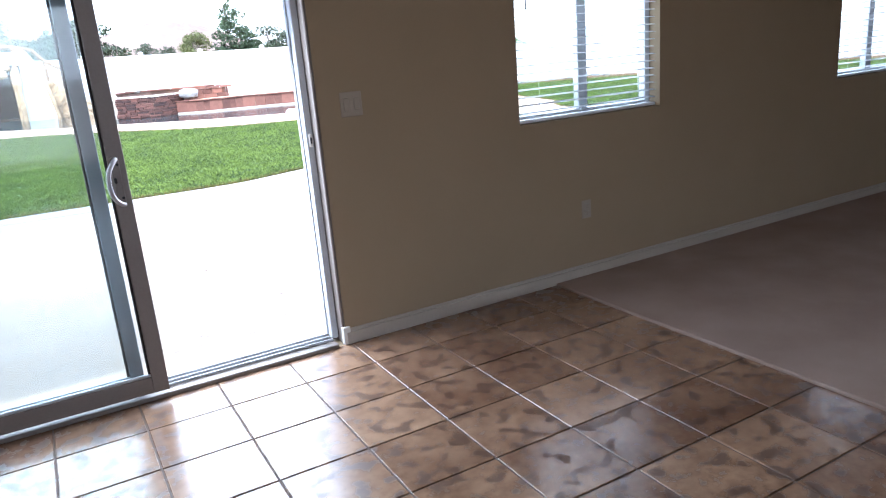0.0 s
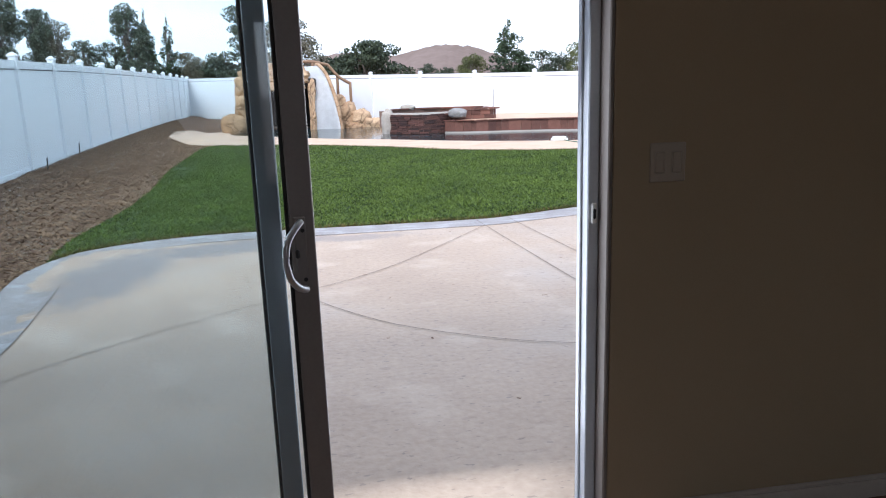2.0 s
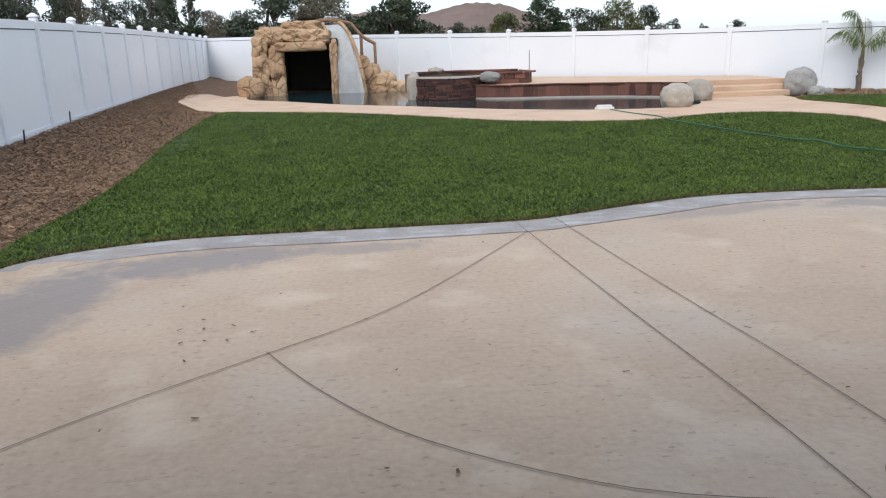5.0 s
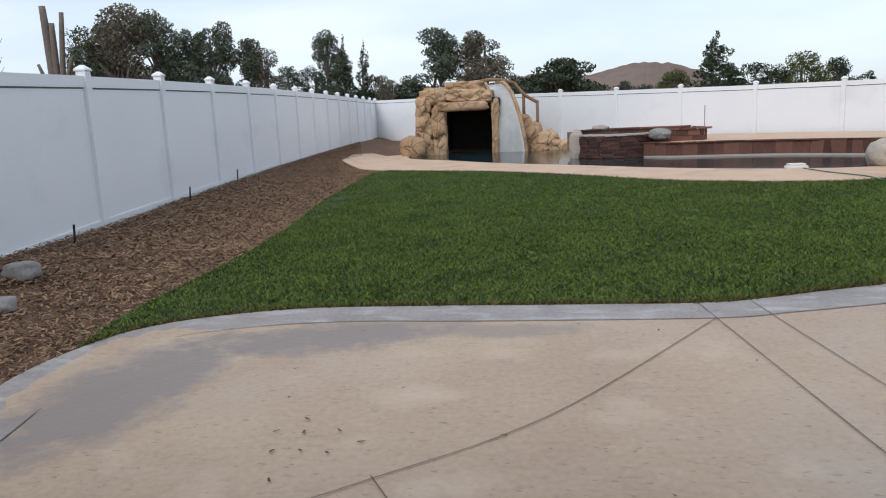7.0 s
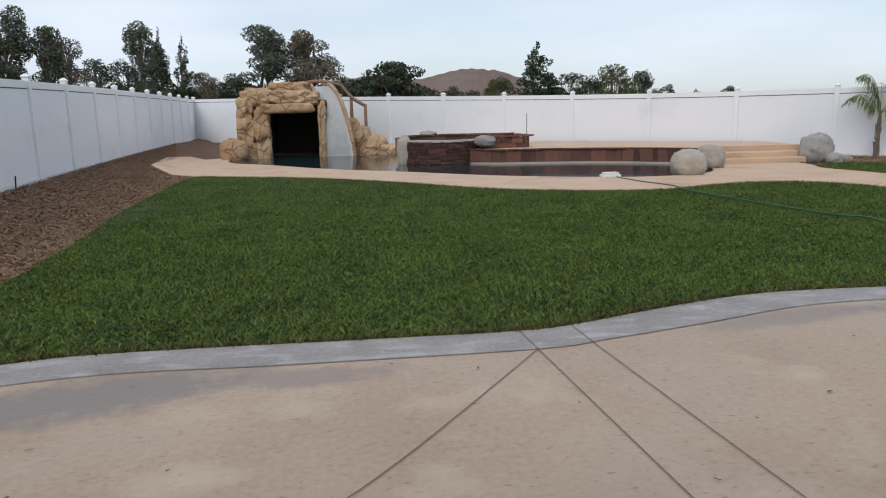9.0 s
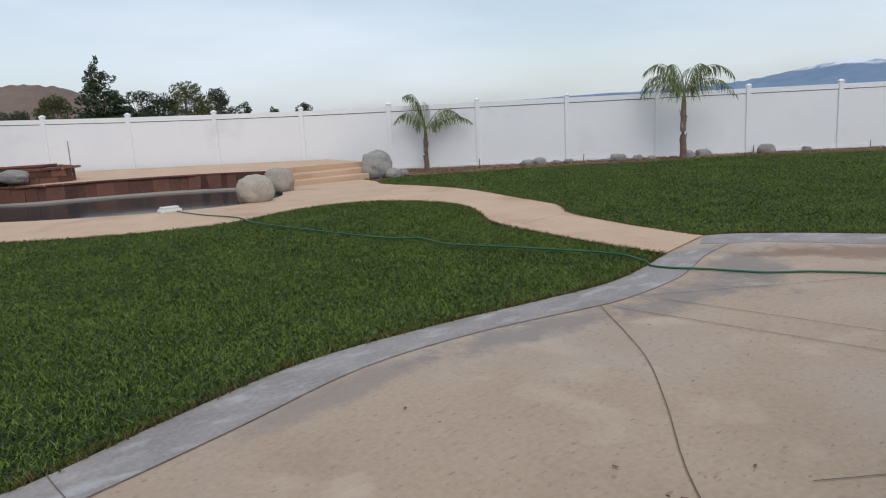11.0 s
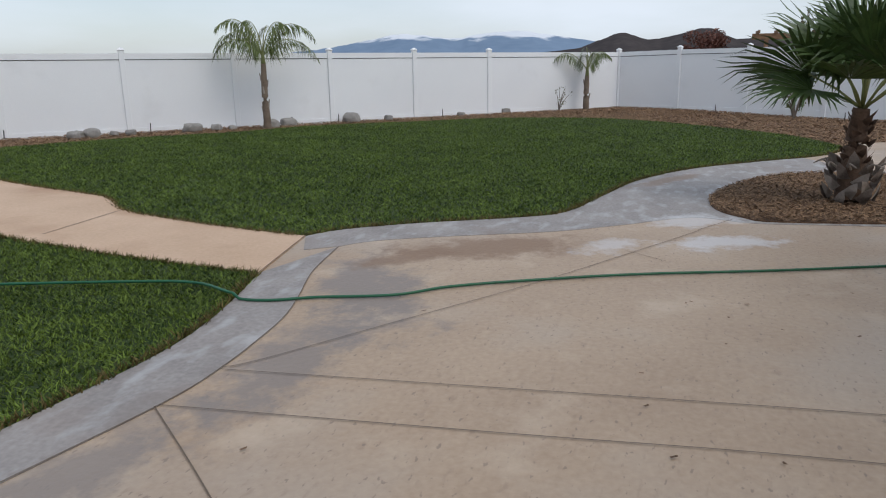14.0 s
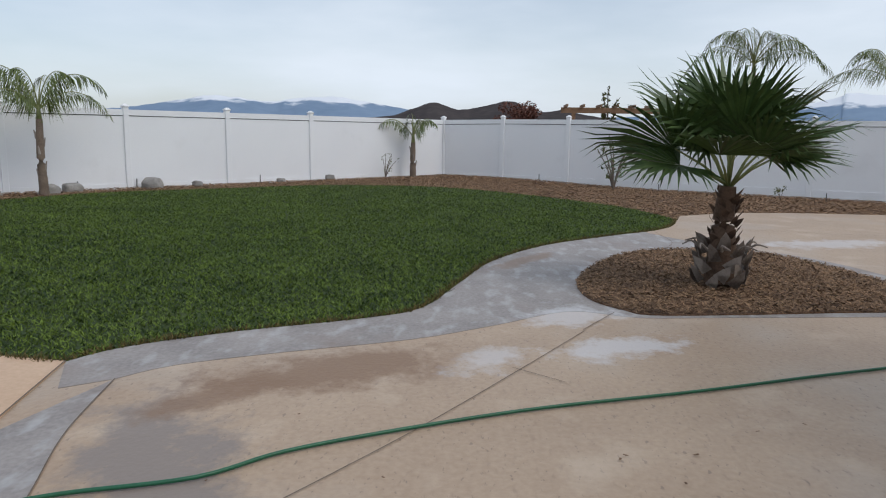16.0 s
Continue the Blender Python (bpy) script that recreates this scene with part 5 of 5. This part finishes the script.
def tree(x, y, top, w, kind, seed, n=1500, low=0.0):
    rnd = random.Random(seed)
    mt, lab = TREE[kind]
    th = tagged(empty("tree", (x, y, 0)), lab, "tree", "trees beyond the fence")
    h = top
    bm = tube(bmesh.new(), smooth_line([(0, 0, -0.3), (rnd.uniform(-0.1, 0.1) * w, 0, h * 0.4), (rnd.uniform(-0.1, 0.1) * w, 0, h * 0.88)], 4), 0.03 * h, 0.007 * h, 7)
    cs, rs = [], []
    if kind in ("eucalyptus", "brown"):
        for k in range(26):
            z = h * (0.28 + 0.67 * k / 25)
            reach = w * 0.5 * (1.1 - 0.75 * abs(z / h - 0.5) * 1.5)
            a = rnd.uniform(0, 6.28)
            c = (math.cos(a) * reach * rnd.uniform(0.2, 0.9), math.sin(a) * reach * rnd.uniform(0.2, 0.9), z)
            tube(bm, [(0, 0, z * 0.72), (c[0] * 0.6, c[1] * 0.6, z * 0.92), c], 0.009 * h, 0.003 * h, 5)
            cs.append(c)
            rs.append((w * rnd.uniform(0.13, 0.22), w * rnd.uniform(0.13, 0.22), h * rnd.uniform(0.05, 0.11)))
    elif kind == "pine":
        for k in range(16):
            t = k / 15
            z = h * (0.2 + 0.78 * t)
            for s in range(4):
                a = rnd.uniform(0, 6.28)
                reach = w * 0.5 * (1 - t) ** 0.7 * rnd.uniform(0.4, 1.0)
                c = (math.cos(a) * reach, math.sin(a) * reach, z + 0.03 * h * rnd.uniform(-1, 1))
                tube(bm, [(0, 0, z - 0.02 * h), c], 0.006 * h, 0.002 * h, 4)
                cs.append(c)
                rs.append((w * 0.16 * (1.2 - t), w * 0.16 * (1.2 - t), h * 0.05))
    elif kind == "bare":
        for k in range(46):
            a, z = rnd.uniform(0, 6.28), h * rnd.uniform(0.25, 0.6)
            e = (math.cos(a) * w * 0.5 * rnd.uniform(0.3, 1), math.sin(a) * w * 0.5 * rnd.uniform(0.3, 1), min(h, z + h * rnd.uniform(0.2, 0.5)))
            tube(bm, [(0, 0, z), (e[0] * 0.4, e[1] * 0.4, z + (e[2] - z) * 0.55), e], 0.006 * h, 0.0018 * h, 4)
    else:
        for k in range(26):
            a, u = rnd.uniform(0, 6.28), rnd.uniform(-0.75, 1)
            q = math.sqrt(max(0, 1 - u * u * 0.8)) * rnd.uniform(0.35, 0.85)
            c = (math.cos(a) * w * 0.5 * q, math.sin(a) * w * 0.5 * q, h * 0.56 + h * 0.34 * u)
            tube(bm, [(0, 0, h * 0.3), (c[0] * 0.5, c[1] * 0.5, h * 0.5), c], 0.01 * h, 0.003 * h, 4)
            cs.append(c)
            rs.append((w * rnd.uniform(0.12, 0.2), w * rnd.uniform(0.12, 0.2), h * rnd.uniform(0.07, 0.13)))
    part("trunk", bm, M_TWIG if kind == "bare" else M_TRUNK, th)
    if cs:
        strips("crown", leaves(n, clumps(cs, rs), 0.015 * max(w, h * 0.5) + 0.04, seed), 4, mt, th)
    return th


for i, (x, y, top, w, kind) in enumerate((
        (-29.0, 54.9, 10.4, 5.4, "brown"), (-30.6, 55.5, 9.6, 4.5, "eucalyptus"), (-26.3, 56.3, 9.9, 4.4, "eucalyptus"), (-26.7, 52.2, 6.6, 4.2, "bare"), (-24.6, 56.5, 7.4, 4.0, "far"), (-24.0, 57.6, 8.7, 2.4, "eucalyptus"), (-22.6, 58.1, 9.1, 3.2, "eucalyptus"),
        (-20.4, 59.0, 8.2, 2.8, "eucalyptus"), (-19.0, 59.6, 7.4, 2.6, "brown"), (-17.2, 60.1, 5.9, 2.4, "eucalyptus"), (-14.3, 61.0, 8.4, 3.0, "eucalyptus"), (-13.0, 61.3, 7.9, 1.9, "pine"), (-15.3, 60.2, 6.2, 2.4, "far"), (-11.4, 61.6, 7.5, 1.9, "pine"), (-10.0, 61.9, 5.0, 2.2, "brown"),
        (-7.0, 77.5, 9.8, 6.2, "eucalyptus"), (-2.6, 77.9, 9.6, 6.0, "brown"), (4.2, 77.9, 6.9, 8.8, "oak"), (11.4, 77.2, 4.3, 2.6, "far"), (13.4, 77.0, 4.0, 1.8, "far"), (16.0, 76.5, 5.1, 3.2, "olive"), (19.9, 75.6, 8.0, 5.6, "pine"), (23.2, 74.5, 5.4, 3.4, "far"), (25.0, 74.0, 5.0, 2.6, "oak"),
        (27.2, 73.3, 6.1, 3.8, "olive"), (29.6, 72.4, 5.3, 2.8, "oak"), (31.7, 71.5, 3.9, 1.4, "far"), (35.2, 72.0, 3.4, 1.4, "far"), (37.7, 70.7, 3.7, 1.8, "far"), (-33.0, 50.0, 5.2, 3.0, "far"), (-35.5, 49.5, 8.5, 4.0, "bare"),
        (-19.4, 74.0, 4.8, 6.5, "far"), (-14.5, 75.0, 4.6, 6.0, "far"), (-10.5, 76.5, 5.0, 6.5, "far"), (-5.5, 76.0, 4.6, 6.0, "far"), (-24.5, 70.0, 5.0, 6.5, "far"), (-29.5, 62.0, 6.2, 6.0, "far"), (48.0, 5.4, 3.3, 2.8, "red"), (0.5, 79.0, 4.2, 5.0, "far"))):
    tree(x, y, top * 1.03, w * 1.25, kind, 200 + i, 11000 if w > 5 or top > 8 else 5600)

stump = tagged(empty("dead_tree", (-32.3, 52.7, 0)), "pollarded dead grey tree trunk beyond the fence", "tree")
for k, (dx, dz, r) in enumerate(((-0.3, 10.6, 0.32), (0.25, 9.4, 0.26), (1.1, 10.1, 0.22), (1.5, 7.0, 0.2), (-1.2, 6.6, 0.15))):
    part("limb", tube(bmesh.new(), smooth_line([(0, 0, 2.0), (dx * 0.4, 0, 4.5), (dx, 0, dz)], 4), r * 1.4, r * 0.7, 8), M_TRUNK, stump, "", True)
tree(-30.9, 53.6, 9.2, 3.2, "olive", 333, 1500)


def shrub(x, y, h, w, stems, leaf_n, leaf_s, label, seed, high=0.3):
    rnd = random.Random(seed)
    th = tagged(empty("shrub", (x, y, land(x, y) - 0.03)), label, "shrub")
    pts = []
    for k in range(stems):
        a = rnd.uniform(0, 6.28)
        e = (math.cos(a) * w * 0.5 * rnd.uniform(0.4, 1), math.sin(a) * w * 0.5 * rnd.uniform(0.4, 1), h * rnd.uniform(0.65, 1))
        part("stem", tube(bmesh.new(), smooth_line([(0, 0, 0), (e[0] * 0.35, e[1] * 0.35, e[2] * 0.5), e], 4), 0.02 * h, 0.005 * h, 5), M_TWIG, th)
        for j in range(6):
            t = high + (1 - high) * j / 5
            pts.append((e[0] * t, e[1] * t, e[2] * t))
    strips("foliage", leaves(leaf_n, clumps(pts, [(0.07 * w + 0.03,) * 3] * len(pts)), leaf_s, seed), 4, M_OLIVE, th)
    return th


shrub(28.5, 10.1, 0.82, 0.8, 6, 70, 0.035, "thin leafless shrub against the white fence", 5)
shrub(27.2, 3.15, 1.6, 1.2, 7, 170, 0.06, "sparse leafy shrub against the white fence", 6)
shrub(47.0, 0.4, 4.2, 1.4, 5, 260, 0.12, "leafy bush standing beyond the fence", 8, 0.6)
shrub(24.9, -0.75, 0.42, 0.45, 3, 40, 0.045, "small stunted plant in the mulch", 7, 0.7)
for k, (x, y) in enumerate(((19.0, 18.6), (21.7, 16.2), (22.9, 15.4), (25.3, 13.1), (29.2, 5.2), (26.9, 1.9), (24.7, -1.8), (16.6, 20.6), (-3.9, 10.3), (-4.3, 14.0), (-4.7, 17.0))):
    tagged(part("irrigation_riser", tube(bmesh.new(), [(x, y, land(x, y) - 0.05), (x + 0.02, y, land(x, y) + 0.2)], 0.012, 0.012, 6), M_DARK), "short black irrigation riser in the mulch", "irrigation riser", "irrigation risers")
perg = tagged(empty("pergola", (46.5, -0.5, 0)), "dark brown timber pergola beyond the fence", "pergola")
for y in (-3.4, 2.9):
    boxed("post", (-0.1, 0.1, y - 0.1, y + 0.1, 0, 2.75), M_LOG, perg)
boxed("beam", (-0.12, 0.12, -4.2, 3.6, 2.75, 3.05), M_LOG, perg)
for k in range(9):
    boxed("rafter", (-1.0, 1.0, -3.9 + 0.9 * k, -3.82 + 0.9 * k, 3.05, 3.2), M_LOG, perg)


# ---- distance ----
def ridge(name, pts, depth, material, label, seed, rough):
    """A hill range: its crest through pts, falling towards the yard."""
    crest = smooth_line(pts, 10)
    rows, v, f = 9, [], []
    for j in range(rows):
        t = j / (rows - 1)
        for i, (x, y, z) in enumerate(crest):
            k = 1 - depth * (1 - t)
            zz = -12 + (z + 12) * t ** 0.8
            zz += rough * noise.noise((i * 0.35, j * 0.9, seed)) * t * (1.0 if j < rows - 1 else 0.5)
            v.append((x * k, y * k, zz))
    n = len(crest)
    for j in range(rows - 1):
        for i in range(n - 1):
            f.append((j * n + i, j * n + i + 1, (j + 1) * n + i + 1, (j + 1) * n + i))
    return tagged(raw(name, v, f, material, None, "", True), label, "hills", kind="structure")


M_HILLN = mat("dry_brown_hill", (0.16, 0.12, 0.10), (0.25, 0.19, 0.165), 1.0, 0.02, 0.12, 0.3, spread=0.5, spec=0.0)
M_HILLE = mat("dark_scrub_hill", (0.045, 0.042, 0.045), (0.095, 0.082, 0.080), 1.0, 0.02, 0.12, 0.3, spread=0.5, spec=0.0)
# the mountains' blue is distance haze put into the base colour
M_MTN = blotch(mat("haze_blue_mountain", (0.16, 0.23, 0.33), (0.23, 0.31, 0.42), 1.0, 0.004, 0.02, 0.2, spread=0.5, spec=0.0), (0.13, 0.19, 0.28), 0.006, 0.5, 0.7, 0.5)
nt, lk = M_MTN.node_tree.nodes, M_MTN.node_tree.links
geo, sep, nz, ma, mr, mx = (nt.new("ShaderNode" + k) for k in ("NewGeometry", "SeparateXYZ", "TexNoise", "Math", "MapRange", "Mix"))
nz.inputs["Scale"].default_value, nz.inputs["Detail"].default_value = 0.012, 8
ma.operation, ma.inputs[1].default_value = "MULTIPLY_ADD", 70.0
mr.inputs["From Min"].default_value, mr.inputs["From Max"].default_value = 138.0, 152.0
mx.data_type = "RGBA"
mx.inputs["B"].default_value = (0.72, 0.75, 0.80, 1)
lk.new(geo.outputs["Position"], sep.inputs[0])
lk.new(geo.outputs["Position"], nz.inputs["Vector"])
lk.new(nz.outputs["Fac"], ma.inputs[0])
lk.new(sep.outputs["Z"], ma.inputs[2])
lk.new(ma.outputs[0], mr.inputs["Value"])
lk.new(mr.outputs["Result"], mx.inputs["Factor"])
base = nt["Principled BSDF"].inputs["Base Color"]
lk.new(base.links[0].from_socket, mx.inputs["A"])
lk.new(mx.outputs["Result"], base)
ridge("backdrop_hills", [(-95, 592, 8), (-50, 600, 18), (-12, 602, 28), (15, 602, 34), (38, 601, 30), (58, 600, 31), (86, 597, 37), (103, 594, 38), (120, 591, 36), (140, 586, 29), (164, 580, 17), (190, 572, 6), (230, 556, -4)], 0.35, M_HILLN, "dry brown hills behind the trees", 1, 3.0)
ridge("backdrop_hills", [(760, 250, 8), (785, 180, 14), (797, 125, 19), (800, 98, 28), (803, 76, 34), (805, 51, 27), (806, 26, 30), (806, -8, 36.5), (805, -36, 25), (802, -66, 28), (800, -91, 22), (790, -150, 16), (770, -240, 12)], 0.3, M_HILLE, "dark scrub covered hills beyond the fence", 2, 2.0)
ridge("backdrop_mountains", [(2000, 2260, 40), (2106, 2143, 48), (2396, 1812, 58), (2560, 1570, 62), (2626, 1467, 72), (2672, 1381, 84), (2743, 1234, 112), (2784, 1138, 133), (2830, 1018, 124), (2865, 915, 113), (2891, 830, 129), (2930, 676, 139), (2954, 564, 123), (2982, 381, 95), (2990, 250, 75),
      (2985, -300, 70), (2900, -800, 90), (2800, -1090, 118), (2740, -1225, 150), (2730, -1250, 163), (2678, -1356, 156), (2500, -1700, 120)], 0.2, M_MTN, "snow-capped mountains on the horizon, blue haze painted into their colour", 3, 8.0)

# ---- palm bed and litter ----
bed = tagged(slab("mulch_bed", BED, M_SOIL, 0.0, 0.06, flat=0.018), "round bed of brown bark mulch around the fan palm", "mulch bed", kind="structure")


rng = np.random.default_rng(4)
pts = [(-0.14, 6.08), (0.0, 6.07), (0.17, 6.09), (0.17, 5.86), (0.04, 5.88), (0.3, 5.97), (-0.09, 5.87), (-0.01, 5.61), (0.39, 6.63), (1.28, 4.36)] + [(rng.uniform(-1, 10), rng.uniform(3, 8)) for _ in range(70)]
quads = []
for x, y in pts:
    a, l, w = rng.uniform(0, 3.14), rng.uniform(0.008, 0.022), rng.uniform(0.004, 0.008)
    for dx, dy in ((-l, -w), (l, -w * 0.6), (l * 0.8, w), (-l * 0.7, w)):
        quads.append((x + dx * math.cos(a) - dy * math.sin(a), y + dx * math.sin(a) + dy * math.cos(a), land(x, y) + 0.011))
tagged(strips("leaf_litter", quads, 4, M_SOIL), "dry leaf bits scattered on the patio", "leaf litter", kind="stuff")


# ---- grass and bark chips ----
def scatter(poly, density, rng, near=None):
    xs, ys = np.array([p[0] for p in poly]), np.array([p[1] for p in poly])
    n = int((xs.max() - xs.min()) * (ys.max() - ys.min()) * density)
    x, y = rng.uniform(xs.min(), xs.max(), n), rng.uniform(ys.min(), ys.max(), n)
    c = np.zeros(n, bool)
    j = len(poly) - 1
    for i in range(len(poly)):
        hit = ((ys[i] > y) != (ys[j] > y))
        with np.errstate(divide="ignore", invalid="ignore"):
            c ^= hit & (x < (xs[j] - xs[i]) * (y - ys[i]) / (ys[j] - ys[i]) + xs[i])
        j = i
    return x[c], y[c]


def land_np(x, y):
    def st(a, b, v):
        u = np.clip((v - a) / (b - a), 0, 1)
        return u * u * (3 - 2 * u)
    h = 0.13 * st(2, 8, ((y - 8.8) + 0.45 * (x - 6.5)) / 1.1)
    mound = (0.30 + 0.4 * (1 - np.exp(-np.maximum(0.0, y - 11.65) / 14))) * st(0, 1, (-4.3 - 0.0742 * (y - 10.5) + 2.5 - x) / 2.5) * st(3, 9, y)
    return np.maximum(h, mound)


def blades(name, x, y, height, width, rng, material, label, lean=0.6):
    n = len(x)
    z = land_np(x, y)
    a = rng.uniform(0, 6.2832, n)
    h = height * rng.uniform(0.5, 1.15, n)
    w = width * rng.uniform(0.6, 1.3, n)
    la = rng.uniform(0, 6.2832, n)
    ln = h * lean * rng.uniform(0.1, 1.3, n)
    p = np.empty((n, 3, 3), np.float32)
    p[:, 0] = np.stack([x - w * np.cos(a), y - w * np.sin(a), z], 1)
    p[:, 1] = np.stack([x + w * np.cos(a), y + w * np.sin(a), z], 1)
    p[:, 2] = np.stack([x + ln * np.cos(la), y + ln * np.sin(la), z + h], 1)
    return tagged(strips(name, p, 3, material), label, "grass", kind="stuff")


rng = np.random.default_rng(11)
gx, gy = scatter(LAWN_W, 4300, rng)
keep = rng.uniform(0, 1, len(gx)) < np.clip(1.25 - (gy - 8) / 13, 0.35, 1)
gx, gy = gx[keep], gy[keep]
blades("grass", gx, gy, 0.032, 0.006, rng, M_BLADE, "short green mown grass", 1.7)
gx, gy = scatter(LAWN_E, 2200, rng)
keep = rng.uniform(0, 1, len(gx)) < np.clip(1.2 - (np.hypot(gx - 6, gy - 6.5) - 5) / 16, 0.3, 1)
gx, gy = gx[keep], gy[keep]
blades("grass", gx, gy, 0.032, 0.0075, rng, M_BLADE, "short green mown grass", 1.7)
# ragged brown edge of the turf
ex, ey = [], []
for line, off in ((BORDER_OUT[13:], 0.02), (BORDER_RIGHT, 0.02), (DECK_NEAR[8:], -0.02), (PATH_FAR, 0.02)):
    ln = along(line)
    for _ in range(int(ln[-1] * 240)):
        x, y, a = place_on(line, ln, rng.uniform(0, ln[-1] * 0.999))
        s = off + rng.normal() * 0.016
        ex.append(x - math.sin(a) * s)
        ey.append(y + math.cos(a) * s)
blades("grass_edge", np.array(ex), np.array(ey), 0.05, 0.006, rng, M_EDGEB, "dry brown ragged lawn edge", 1.2)


def chips(name, poly, density, rng, size, lift, label):
    x, y = scatter(poly, density, rng)
    n = len(x)
    z = land_np(x, y) + lift + rng.uniform(-0.012, 0.022, n)
    a, t, r = rng.uniform(0, 6.2832, n), rng.uniform(-0.5, 0.5, n), rng.uniform(-0.6, 0.6, n)
    l, w = size * rng.uniform(0.4, 1.4, n), size * rng.uniform(0.12, 0.35, n)
    u = np.stack([np.cos(a), np.sin(a), t], 1) * l[:, None]
    v = np.stack([-np.sin(a), np.cos(a), r], 1) * w[:, None]
    c = np.stack([x, y, z], 1)
    p = np.stack([c - u - v, c + u - v * 0.7, c + u * 0.9 + v, c - u * 0.8 + v], 1)
    return tagged(strips(name, p, 4, M_CHIP), label, "bark mulch", kind="stuff")


chips("bark_chips", [(fence_x(5) + 0.1, 5.0), (-1.9, 5.6), (-2.05, 6.7)] + MULCH_EDGE + [(-3.7, 23.3), (-4.28, 24.0), (-4.4, 27.5), (fence_x(34) + 0.1, 34.0), (fence_x(20) + 0.1, 20.0)], 1250, rng, 0.026, -0.005, "loose brown bark chips along the white fence")
chips("bark_chips", BED, 3800, rng, 0.021, 0.026, "loose brown bark chips around the fan palm")
chips("bark_chips", LAWN_TOP + [(20.4, 2.9), (21.4, 1.5), (21.5, -4), (24.3, -4.6), (30.9, 8.3), (13.6, 23.4), (13.3, 21.0)], 650, rng, 0.034, -0.005, "loose tan bark chips between lawn and fence")
